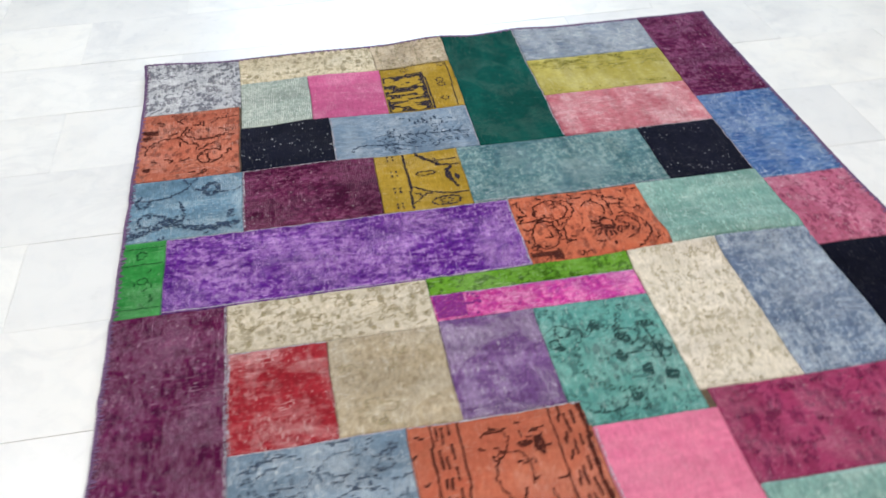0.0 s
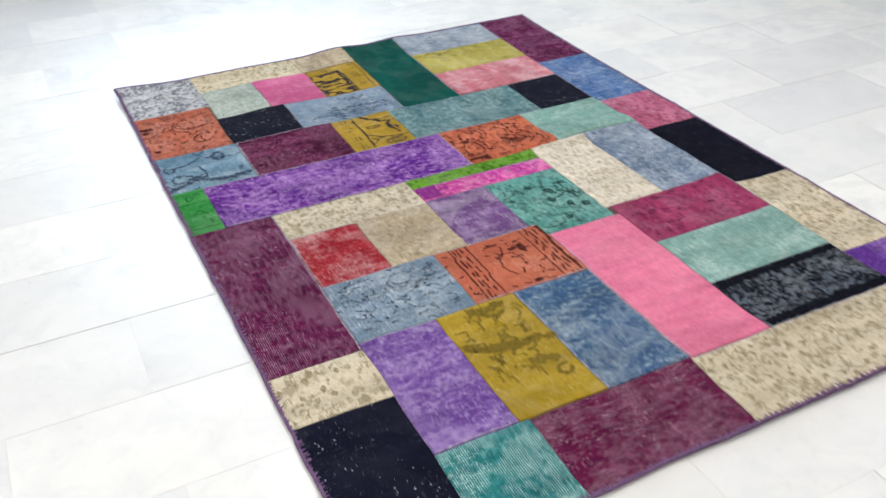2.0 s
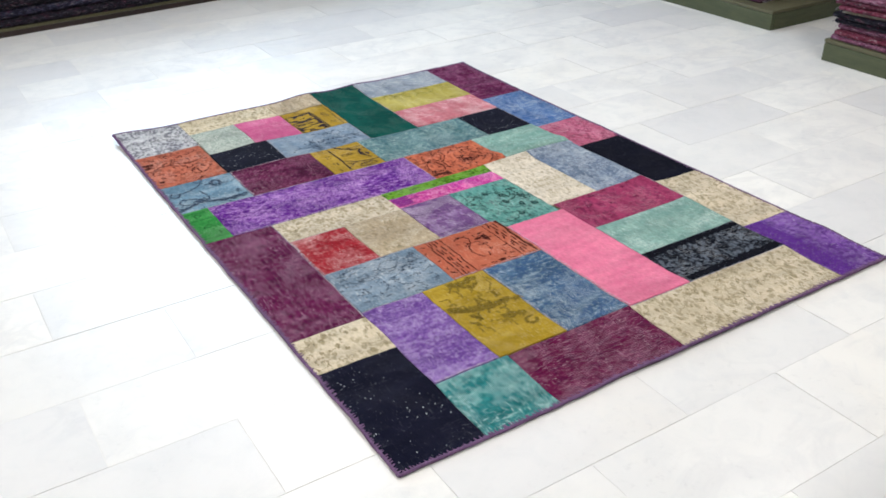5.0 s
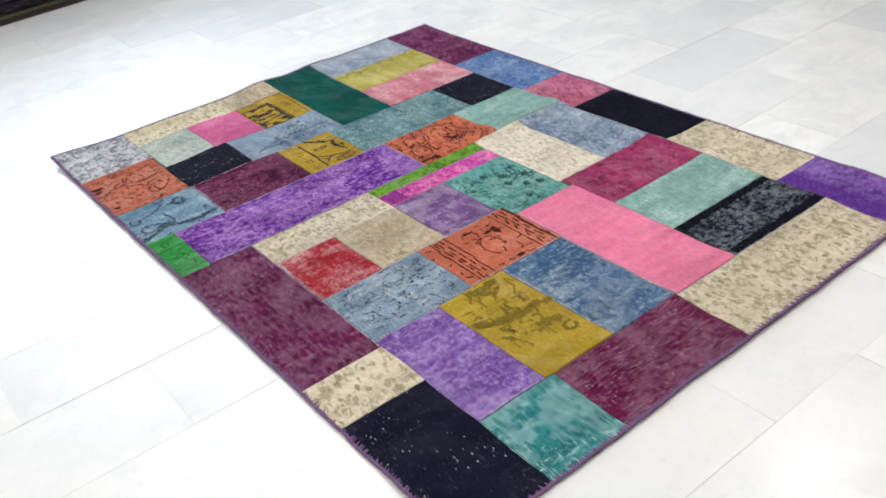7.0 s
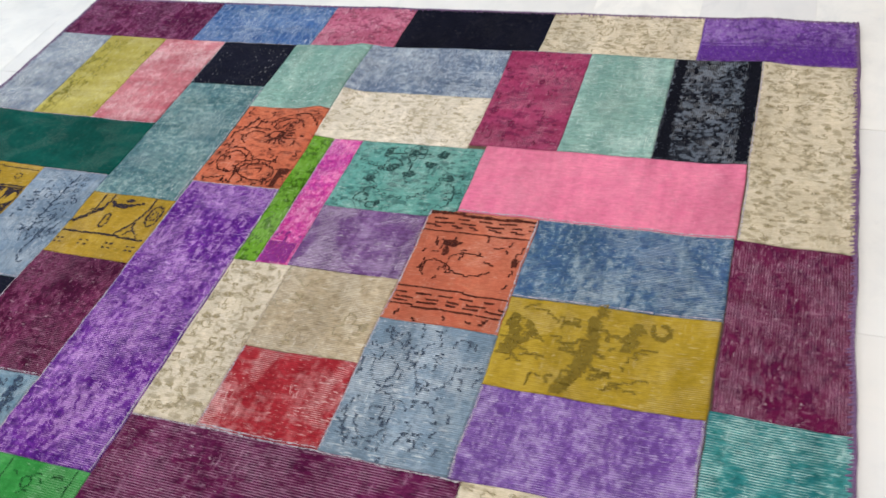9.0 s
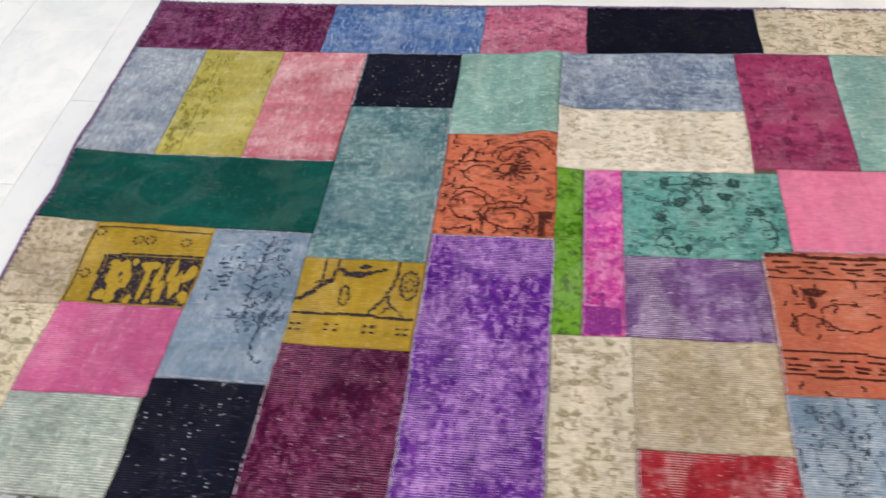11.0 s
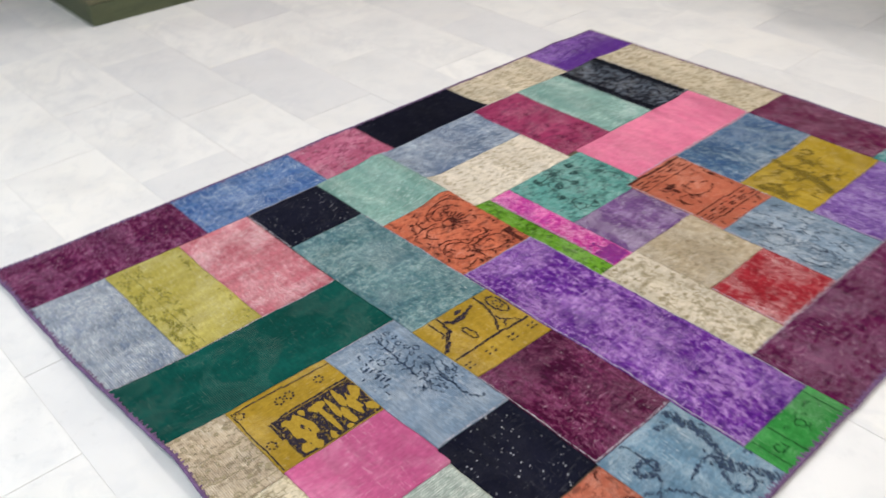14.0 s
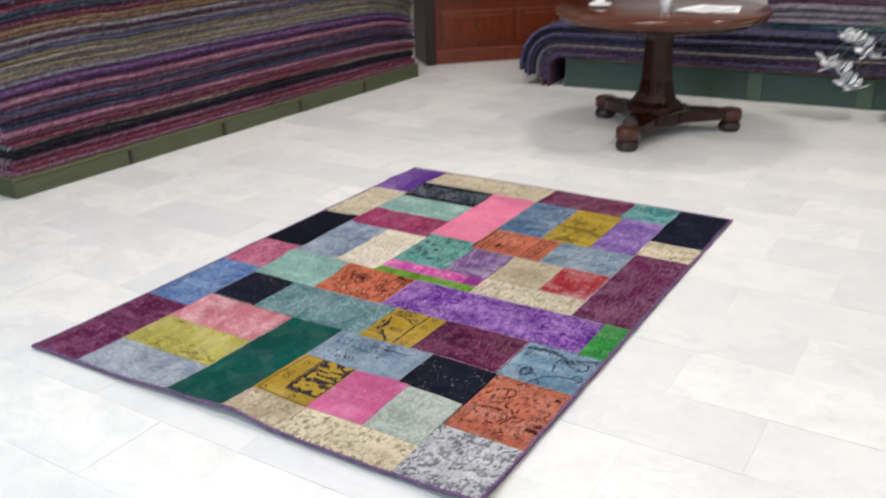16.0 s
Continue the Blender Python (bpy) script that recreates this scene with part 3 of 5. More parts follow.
class Pattern:
    """Draws on one piece in shares of its width and length: u runs along its length (or width, if turned), v across."""

    def __init__(self, name, turned=False, seed=1):
        self.name, self.turned, self.bm, self.rn = name, turned, bmesh.new(), random.Random(seed)
        self.x0, self.x1, self.s0, self.s1 = RECT[name]

    def at(self, u, v):
        du, dv = (0.003 / (self.x1 - self.x0), 0.003 / (self.s1 - self.s0)) if self.turned else (0.003 / (self.s1 - self.s0), 0.003 / (self.x1 - self.x0))
        u, v = min(max(u, du), 1 - du), min(max(v, dv), 1 - dv)
        if self.turned:
            return self.x0 + u * (self.x1 - self.x0), self.s0 + v * (self.s1 - self.s0)
        return self.x1 - v * (self.x1 - self.x0), self.s0 + u * (self.s1 - self.s0)

    def stroke(self, pts, w=0.004, rough=0.35, knot=0.0045):
        """A drawn line that follows the square grid of the knots, so that slanting lines run in small steps."""
        path = []
        for a, b in zip(pts, pts[1:]):
            pa, pb = Vector(self.at(*a)), Vector(self.at(*b))
            n = max(1, int((pb - pa).length / 0.007))
            path += [pa.lerp(pb, i / n) for i in range(n)]
        path.append(Vector(self.at(*pts[-1])))
        if knot:
            steps = []
            for q in path:
                q = Vector((round(q.x / knot) * knot, round(q.y / knot) * knot))
                if steps and abs(q.x - steps[-1].x) > 1e-6 and abs(q.y - steps[-1].y) > 1e-6:
                    steps.append(Vector((q.x, steps[-1].y)))
                if not steps or (q - steps[-1]).length > 1e-6:
                    steps.append(q)
            path = [Vector((min(max(q.x, self.x0 + 0.003), self.x1 - 0.003), min(max(q.y, self.s0 + 0.003), self.s1 - 0.003))) for q in steps]
        last = None
        for i, p in enumerate(path):
            d = (path[min(i + 1, len(path) - 1)] - path[max(i - 1, 0)])
            d = d.normalized() if d.length > 0 else Vector((1, 0))
            nrm = Vector((-d.y, d.x))
            h = w * 0.5 * (1 + self.rn.uniform(-rough, rough))
            j = nrm * self.rn.uniform(-0.0008, 0.0008)
            pair = [self.bm.verts.new(rug_point(*(p + j + nrm * h), 0.0011)), self.bm.verts.new(rug_point(*(p + j - nrm * h), 0.0011))]
            if last:
                self.bm.faces.new((last[0], last[1], pair[1], pair[0]))
            last = pair
        return self

    def arc(self, cu, cv, ru, rv, a0, a1, w=0.004):
        n = max(6, int(abs(a1 - a0) / 12))
        t = [math.radians(a0 + (a1 - a0) * i / n) for i in range(n + 1)]
        return self.stroke([(cu + ru * math.cos(a), cv + rv * math.sin(a)) for a in t], w)

    def blot(self, cu, cv, ru, rv, n=14, lift=0.0011):
        c = self.bm.verts.new(rug_point(*self.at(cu, cv), lift + 0.0002))
        ring = []
        for i in range(n):
            a, k = 2 * math.pi * i / n, self.rn.uniform(0.7, 1.2)
            ring.append(self.bm.verts.new(rug_point(*self.at(cu + ru * k * math.cos(a), cv + rv * k * math.sin(a)), lift)))
        for i in range(n):
            self.bm.faces.new((c, ring[i], ring[(i + 1) % n]))
        return self

    def rosette(self, cu, cv, r, squash=1.0):
        for k in range(7):
            a = 2 * math.pi * k / 7
            self.blot(cu + r * math.cos(a), cv + r * squash * math.sin(a), r * 0.34, r * 0.34 * squash, 6)
        return self

    def dashes(self, n, length=0.09, w=0.0035, box=(0, 1, 0, 1), slant=1.0):
        for _ in range(n):
            u, v, a = self.rn.uniform(box[0], box[1]), self.rn.uniform(box[2], box[3]), self.rn.uniform(-slant, slant)
            l = length * self.rn.uniform(0.4, 1.0)
            self.stroke([(u, v), (u + l * math.cos(a) * 0.5, v + l * math.sin(a) * 0.5), (u + l * math.cos(a * 1.6), v + l * math.sin(a * 1.6))], w)
        return self

    def fill(self, u0, u1, v0, v1):
        """A field of one colour with a slightly uneven rim."""
        n = 12
        rows = [[self.bm.verts.new(rug_point(*self.at(u0 + (u1 - u0) * i / n, v0 + (v1 - v0) * j / n), 0.0010)) for j in range(n + 1)] for i in range(n + 1)]
        for a, b in zip(rows, rows[1:]):
            for j in range(n):
                self.bm.faces.new((a[j], a[j + 1], b[j + 1], b[j]))
        return self

    def ring(self, cx, cs, r, w=0.003):
        """A small round loop at a place on the rug in metres."""
        for_u, for_v = ((cx - self.x0) / (self.x1 - self.x0), (cs - self.s0) / (self.s1 - self.s0)) if self.turned else ((cs - self.s0) / (self.s1 - self.s0), (self.x1 - cx) / (self.x1 - self.x0))
        du, dv = (r / (self.x1 - self.x0), r / (self.s1 - self.s0)) if self.turned else (r / (self.s1 - self.s0), r / (self.x1 - self.x0))
        pts = [(for_u + du * math.cos(math.pi * i / 4), for_v + dv * math.sin(math.pi * i / 4)) for i in range(9)]
        return self.stroke(pts, w, 0.3, 0.0)

    def sprays(self, pitch=0.048, leaf=0.010, w=0.0032, share=0.85):
        """Scattered leaves, buds and curling stems of an all-over pattern."""
        wx, ws = self.x1 - self.x0, self.s1 - self.s0
        lu, lv = (wx, ws) if self.turned else (ws, wx)
        for i in range(max(1, round(lu / pitch))):
            for j in range(max(1, round(lv / pitch))):
                if self.rn.random() > share:
                    continue
                u, v = (i + 0.5 + self.rn.uniform(-0.35, 0.35)) * pitch / lu, (j + 0.5 + self.rn.uniform(-0.35, 0.35)) * pitch / lv
                a, r = self.rn.uniform(0, 6.283), leaf * self.rn.uniform(0.6, 1.3)
                kind = self.rn.random()
                if kind < 0.5:
                    self.blot(u, v, r / lu, 0.62 * r / lv, 7)
                elif kind < 0.85:
                    self.stroke([(u + r * math.cos(t) / lu, v + 0.75 * r * math.sin(t) / lv) for t in (a, a + 0.9, a + 1.8, a + 2.7, a + 3.6, a + 4.5)], w, 0.4, 0.0038)
                else:
                    self.blot(u, v, 0.45 * r / lu, 0.45 * r / lv, 7)
                bend, l = self.rn.uniform(-0.7, 0.7), pitch * self.rn.uniform(0.35, 0.75)
                stem, x, y = [], u, v
                for k in range(5):
                    stem.append((x, y))
                    x, y = x + l / 4 * math.cos(a + bend * k / 4) / lu, y + l / 4 * math.sin(a + bend * k / 4) / lv
                self.stroke(stem, w * 0.8, 0.5, 0.0038)
        return self

    def done(self, material):
        tagged(part("motif", self.bm, material, PIECE[self.name], "dark remains of woven pattern"), kind="stuff")


p = Pattern("orange_flower", seed=2)
p.arc(0.70, 0.26, 0.28, 0.17, 185, 350).arc(0.66, 0.30, 0.20, 0.15, 190, 350).arc(0.32, 0.42, 0.27, 0.14, 170, 300).arc(0.34, 0.42, 0.16, 0.09, 120, 300)
p.arc(0.27, 0.73, 0.16, 0.13, 0, 350).arc(0.29, 0.73, 0.21, 0.18, 215, 380).arc(0.62, 0.83, 0.20, 0.10, 0, 350).arc(0.62, 0.82, 0.25, 0.14, 160, 300)
p.arc(0.57, 0.36, 0.09, 0.05, 0, 360, 0.006)
for k in range(11):
    a = math.radians(-70 + 20 * k)
    p.stroke([(0.60 + 0.09 * math.cos(a), 0.36 + 0.06 * math.sin(a)), (0.60 + 0.19 * math.cos(a), 0.36 + 0.12 * math.sin(a))], 0.005)
p.blot(0.63, 0.36, 0.05, 0.05).dashes(46, 0.10, 0.0042, slant=2.2).dashes(16, 0.07, 0.006).stroke([(0.10, 0.97), (0.30, 0.92), (0.36, 0.99)]).stroke([(0.40, 0.80), (0.41, 0.99)])
p.stroke([(0.89, 0.78), (0.89, 0.99)], 0.016, 0.05).stroke([(0.86, 0.80), (0.99, 0.80)], 0.022, 0.05)
p.done(INK_BROWN)

p = Pattern("yellow_figured", seed=3)
p.stroke([(0.03, 0.06), (0.99, 0.10)], 0.003).stroke([(0.02, 0.04), (0.02, 0.99)], 0.003).stroke([(0.21, 0.42), (0.99, 0.40)], 0.005).stroke([(0.20, 0.42), (0.22, 0.99)], 0.006)
for c in ((0.07, 0.14), (0.41, 0.22), (0.51, 0.22), (0.80, 0.23), (0.09, 0.66)):
    p.rosette(*c, 0.038, 1.3)
p.fill(0.22, 0.99, 0.43, 0.985)
p.done(INK)
# yellow figures standing on the dark field
p = Pattern("yellow_figured", seed=33)
L = 0.0017
p.blot(0.38, 0.68, 0.105, 0.185, 18, L).blot(0.38, 0.93, 0.05, 0.07, 10, L).blot(0.29, 0.90, 0.05, 0.08, 10, L).blot(0.52, 0.95, 0.035, 0.07, 9, L).blot(0.30, 0.52, 0.05, 0.05, 9, L)
p.blot(0.605, 0.72, 0.030, 0.24, 14, L).blot(0.60, 0.54, 0.085, 0.06, 12, L).blot(0.70, 0.66, 0.030, 0.16, 12, L).blot(0.745, 0.84, 0.035, 0.13, 12, L).blot(0.79, 0.58, 0.035, 0.14, 12, L)
p.blot(0.855, 0.74, 0.045, 0.15, 12, L).blot(0.93, 0.62, 0.050, 0.11, 12, L).blot(0.95, 0.88, 0.045, 0.08, 10, L).blot(0.68, 0.95, 0.04, 0.04, 8, L).blot(0.47, 0.50, 0.03, 0.05, 8, L)
tagged(part("motif", p.bm, worn_ink("yellow_pattern_wool", "94782a", "a88a34", 0.30), PIECE["yellow_figured"], "yellow figures on dark field"), kind="stuff")
p = Pattern("yellow_figured", seed=34)
p.blot(0.385, 0.66, 0.018, 0.035, 8, 0.0021).blot(0.41, 0.74, 0.012, 0.03, 7, 0.0021)
p.done(INK)

p = Pattern("yellow_bordered", seed=4)
p.stroke([(0.01, 0.66), (0.3, 0.655), (0.99, 0.67)], 0.006).stroke([(0.62, 0.65), (0.72, 0.48), (0.78, 0.28), (0.80, 0.02)], 0.006).stroke([(0.30, 0.02), (0.28, 0.16), (0.27, 0.30)], 0.006)
p.stroke([(0.02, 0.50), (0.12, 0.42), (0.27, 0.26)], 0.009).stroke([(0.18, 0.02), (0.18, 0.26), (0.12, 0.30)], 0.004).arc(0.40, 0.44, 0.035, 0.11, 0, 350, 0.004)
p.blot(0.46, 0.19, 0.13, 0.035).blot(0.52, 0.10, 0.05, 0.03).stroke([(0.33, 0.12), (0.40, 0.18)], 0.01).stroke([(0.56, 0.17), (0.70, 0.12)], 0.006)
p.arc(0.90, 0.28, 0.07, 0.16, 0, 360, 0.005).rosette(0.90, 0.28, 0.035, 1.9).stroke([(0.76, 0.42), (0.77, 0.54), (0.84, 0.57)], 0.005).stroke([(0.72, 0.64), (0.77, 0.57)], 0.004).stroke([(0.84, 0.57), (0.90, 0.65)], 0.004)
for c in (0.06, 0.35, 0.65, 0.92):
    for du, dv in ((-0.03, 0), (0.03, 0), (-0.03, 0.06), (0.03, 0.06)):
        p.stroke([(c + du - 0.02, 0.78 + dv), (c + du + 0.02, 0.78 + dv)], 0.005)
p.done(INK)

p = Pattern("orange_striped", seed=5)
for v, w in ((0.03, 0.009), (0.20, 0.0035), (0.72, 0.004), (0.875, 0.0045)):
    p.stroke([(0.01, v), (0.5, v + 0.008), (0.99, v + 0.012)], w)
for v in (0.085, 0.125, 0.155, 0.77, 0.81, 0.84):
    u = p.rn.uniform(0, 0.12)
    while u < 0.95:
        l = p.rn.uniform(0.08, 0.18)
        p.stroke([(u, v), (u + l, v + 0.004)], 0.005)
        u += l + p.rn.uniform(0.05, 0.12)
p.blot(0.32, 0.31, 0.10, 0.035).blot(0.30, 0.38, 0.03, 0.05).arc(0.55, 0.48, 0.20, 0.10, 20, 300, 0.003).arc(0.25, 0.55, 0.12, 0.08, 120, 380, 0.003).blot(0.93, 0.42, 0.04, 0.05).dashes(22, 0.10, 0.004, (0.05, 0.95, 0.26, 0.66), 1.4).dashes(6, 0.06, 0.005, (0.05, 0.95, 0.92, 0.98))
p.done(INK_BROWN)

p = Pattern("blue_tree", seed=6)
p.stroke([(0.62, 0.04), (0.60, 0.25), (0.56, 0.50)], 0.005)
for k in range(7):
    v = 0.08 + 0.06 * k
    p.stroke([(0.61, v + 0.05), (0.72, v)], 0.003).stroke([(0.60, v + 0.05), (0.50, v + 0.01)], 0.003)
    p.arc(0.76 + 0.03 * (k % 2), v, 0.03, 0.015, 0, 340, 0.003).blot(0.22 + 0.04 * (k % 3), 0.26 + 0.03 * k, 0.05, 0.010, 8)
p.arc(0.42, 0.27, 0.04, 0.03, 0, 360, 0.003).arc(0.86, 0.30, 0.03, 0.02, 0, 360).arc(0.84, 0.76, 0.10, 0.12, 60, 290, 0.005)
p.dashes(40, 0.11, 0.003, (0.42, 0.9, 0.48, 0.66), 0.7).dashes(10, 0.08, 0.004, (0.05, 0.4, 0.03, 0.5), 0.6)
p.done(INK_BLUE)

p = Pattern("blue_scroll", True, seed=7)
p.arc(0.22, -0.05, 0.36, 0.40, 5, 150, 0.006).arc(0.86, -0.05, 0.40, 0.36, 60, 178, 0.006).arc(0.72, 0.24, 0.06, 0.10, 0, 360, 0.013).arc(0.12, 0.35, 0.06, 0.10, 0, 250, 0.009)
p.stroke([(0.02, 0.92), (0.14, 0.86), (0.30, 0.78)], 0.016, 0.6).blot(0.36, 0.72, 0.09, 0.07).stroke([(0.30, 0.62), (0.42, 0.78), (0.52, 0.86)], 0.014, 0.6).stroke([(0.50, 0.84), (0.70, 0.88), (0.98, 0.84)], 0.016, 0.6).blot(0.80, 0.86, 0.07, 0.05)
p.stroke([(0.44, 0.40), (0.50, 0.62), (0.48, 0.80)], 0.008, 0.6).arc(0.20, 0.66, 0.10, 0.10, 30, 300, 0.007).dashes(26, 0.07, 0.007, (0.03, 0.95, 0.62, 0.95), 2.0)
p.done(INK_BLUE)

p = Pattern("lime_green_square", True, seed=8)
p.stroke([(0.02, 0.10), (0.98, 0.09)], 0.003).stroke([(0.02, 0.33), (0.98, 0.32)], 0.003).stroke([(0.02, 0.90), (0.98, 0.89)], 0.003)
p.arc(0.45, 0.20, 0.10, 0.05, 0, 360, 0.004).arc(0.55, 0.55, 0.12, 0.04, 0, 360, 0.003).dashes(7, 0.16, 0.003, (0.10, 0.75, 0.40, 0.86), 0.7)
p.done(INK_GREEN)

p = Pattern("teal_flower", seed=9)
for c in ((0.27, 0.15, 0.035, 0.08), (0.36, 0.37, 0.05, 0.07), (0.52, 0.46, 0.055, 0.06), (0.48, 0.15, 0.04, 0.06), (0.71, 0.14, 0.05, 0.07), (0.64, 0.30, 0.05, 0.05), (0.22, 0.56, 0.05, 0.05), (0.38, 0.90, 0.03, 0.04), (0.84, 0.48, 0.04, 0.05), (0.93, 0.44, 0.02, 0.04)):
    p.blot(*c)
for k in range(6):
    a = math.pi * k / 3
    p.ring(1.075 + 0.020 * math.cos(a), 1.415 + 0.024 * math.sin(a), 0.010, 0.003)
p.stroke([(0.30, 0.17), (0.40, 0.16), (0.62, 0.15)], 0.004).stroke([(0.50, 0.30), (0.51, 0.42)], 0.004).arc(0.36, 0.34, 0.07, 0.10, 150, 360, 0.004).arc(0.86, 0.72, 0.06, 0.16, 250, 440, 0.004)
# garlands of small loops
for k in range(15):
    t = math.radians(205 - 15 * k)
    p.ring(0.982 - 0.070 * math.sin(t), 1.425 + 0.085 * math.cos(t), 0.0055, 0.0028)
for k in range(5):
    p.ring(1.035 - 0.006 * k, 1.300 + 0.015 * k, 0.0055, 0.0028)
p.arc(0.24, 0.84, 0.05, 0.06, 0, 350, 0.004).arc(0.34, 0.94, 0.04, 0.04, 0, 350, 0.004).arc(0.28, 0.74, 0.05, 0.06, 90, 330, 0.004).dashes(26, 0.05, 0.004, slant=2.6)
p.done(INK_TEAL)

p = Pattern("mustard", True, seed=10)
p.stroke([(0.02, 0.34), (0.25, 0.40), (0.45, 0.41), (0.62, 0.45), (0.80, 0.43), (0.98, 0.48)], 0.020, 0.75).stroke([(0.05, 0.37), (0.40, 0.44), (0.70, 0.47)], 0.014, 0.8)
p.stroke([(0.35, 0.05), (0.55, 0.09), (0.75, 0.04)], 0.026, 0.6).stroke([(0.48, 0.10), (0.60, 0.17), (0.72, 0.12)], 0.014, 0.6)
p.stroke([(0.55, 0.60), (0.72, 0.62), (0.84, 0.66)], 0.022, 0.7).arc(0.82, 0.74, 0.07, 0.04, 0, 320, 0.010).dashes(30, 0.09, 0.007, (0.1, 0.85, 0.28, 0.56), 2.5)
p.dashes(18, 0.12, 0.004, (0.05, 0.9, 0.05, 0.32), 1.5).dashes(12, 0.10, 0.004, (0.1, 0.6, 0.55, 0.75), 1.5)
p.done(INK_OLIVE)

p = Pattern("slate_blue", True, seed=14)
p.dashes(44, 0.14, 0.0045, (0.0, 0.92, 0.03, 0.95), 0.8).dashes(28, 0.07, 0.007, (0.02, 0.94, 0.04, 0.94), 2.6)
p.arc(0.30, 0.30, 0.16, 0.14, 0, 260, 0.004).arc(0.70, 0.62, 0.18, 0.16, 80, 330, 0.004).arc(0.62, 0.22, 0.10, 0.10, 0, 300, 0.003)
p.done(INK_SLATE)

p = Pattern("orange_scroll", True, seed=11)
p.blot(0.10, 0.28, 0.09, 0.035).blot(0.08, 0.36, 0.06, 0.03).arc(0.30, 0.62, 0.22, 0.22, 180, 330, 0.004).arc(0.70, 0.30, 0.25, 0.16, 20, 200, 0.004).arc(0.72, 0.72, 0.12, 0.10, 0, 330, 0.004)
p.dashes(46, 0.12, 0.004, (0.02, 0.92, 0.04, 0.96), 0.9).blot(0.12, 0.84, 0.04, 0.03)
p.done(INK_BROWN)

INK_FAINT = worn_ink("faint_taupe_pattern_wool", "a3977e", "b0a58c", 0.48)
INK_TAUPE = worn_ink("taupe_pattern_wool", "8c7f64", "9e9276", 0.44)
for nm, pitch, leaf in (("cream_strip", 0.040, 0.013), ("cream_vine", 0.030, 0.010), ("cream_block", 0.034, 0.012), ("cream_leafy", 0.031, 0.009), ("cream_long", 0.033, 0.010), ("cream_sprig", 0.032, 0.008), ("beige_strip", 0.026, 0.009)):
    p = Pattern(nm, seed=40 + len(nm))
    p.sprays(pitch, leaf)
    p.done(INK_FAINT if nm == "cream_sprig" else INK_TAUPE)
p = Pattern("beige_strip", seed=51)
for v in (0.40, 0.66, 0.90):
    p.stroke([(0.02, v), (0.5, v + 0.02), (0.98, v)], 0.003)
p.done(INK_TAUPE)
p = Pattern("sand", seed=52)
p.stroke([(0.72, 0.55), (0.76, 0.48), (0.82, 0.52), (0.80, 0.60), (0.88, 0.60), (0.90, 0.70), (0.84, 0.72), (0.86, 0.80), (0.78, 0.82), (0.74, 0.74), (0.68, 0.76), (0.67, 0.66), (0.74, 0.64), (0.72, 0.55)], 0.0034)
p.stroke([(0.10, 0.10), (0.22, 0.26), (0.34, 0.12)], 0.0034).stroke([(0.16, 0.34), (0.26, 0.36), (0.20, 0.44), (0.15, 0.42)], 0.005).stroke([(0.34, 0.70), (0.30, 0.80), (0.36, 0.90)], 0.003).blot(0.92, 0.62, 0.05, 0.05).dashes(10, 0.10, 0.003, slant=1.6)
p.done(INK_TAUPE)
p = Pattern("raspberry", True, seed=53)
p.sprays(0.062, 0.014, 0.0036, 0.7)
tagged(part("motif", p.bm, worn_ink("dark_raspberry_pattern_wool", "66203f", "74294a", 0.48), PIECE["raspberry"], "dark remains of woven pattern"), kind="stuff")

p = Pattern("olive_yellow", seed=12)
p.dashes(34, 0.10, 0.008, (0.03, 0.20, 0.02, 0.95), 1.2).stroke([(0.24, 0.02), (0.25, 0.5), (0.26, 0.98)], 0.004).dashes(26, 0.08, 0.005, (0.28, 0.42, 0.02, 0.95), 1.5).dashes(14, 0.07, 0.005, (0.84, 0.93, 0.10, 0.95), 1.5)
p.done(INK_OLIVE_PALE)
p = Pattern("black_lace", True, seed=15)
p.stroke([(0.01, 0.08), (0.5, 0.09), (0.99, 0.08)], 0.026, 0.4).stroke([(0.01, 0.92), (0.5, 0.92), (0.99, 0.92)], 0.028, 0.3).dashes(70, 0.05, 0.006, (0.02, 0.95, 0.18, 0.84), 2.8)
p.done(INK_BLACK)
p = Pattern("magenta_band", True, seed=16)
p.stroke([(0.0, 0.5), (0.07, 0.5), (0.15, 0.5)], 0.070, 0.02).dashes(10, 0.05, 0.006, (0.14, 0.22, 0.1, 0.9), 1.5)
tagged(part("motif", p.bm, worn_ink("purple_pattern_wool", "74286e", "8a3a86", 0.42), PIECE["magenta_band"], "purple remains of woven pattern"), kind="stuff")
p = Pattern("purple_corner", seed=17)
p.fill(0.01, 0.99, 0.66, 0.985).stroke([(0.01, 0.62), (0.99, 0.60)], 0.006).dashes(16, 0.06, 0.006, (0.05, 0.95, 0.08, 0.56), 2.4)
tagged(part("motif", p.bm, worn_ink("dark_purple_pattern_wool", "50287a", "603888", 0.44), PIECE["purple_corner"], "darker purple woven border"), kind="stuff")
p = Pattern("mint_banded", seed=13)
for v, w in ((0.16, 0.010), (0.30, 0.013), (0.45, 0.008), (0.58, 0.014), (0.74, 0.010), (0.88, 0.008)):
    p.stroke([(0.02, v + 0.03), (0.35, v), (0.70, v + 0.03), (0.98, v - 0.01)], w)
tagged(part("rubbed_band", p.bm, worn_ink("rubbed_mint_wool", "8fb2a7", "a0c0b6", 0.52), PIECE["mint_banded"], "pale rubbed bands"), kind="stuff")

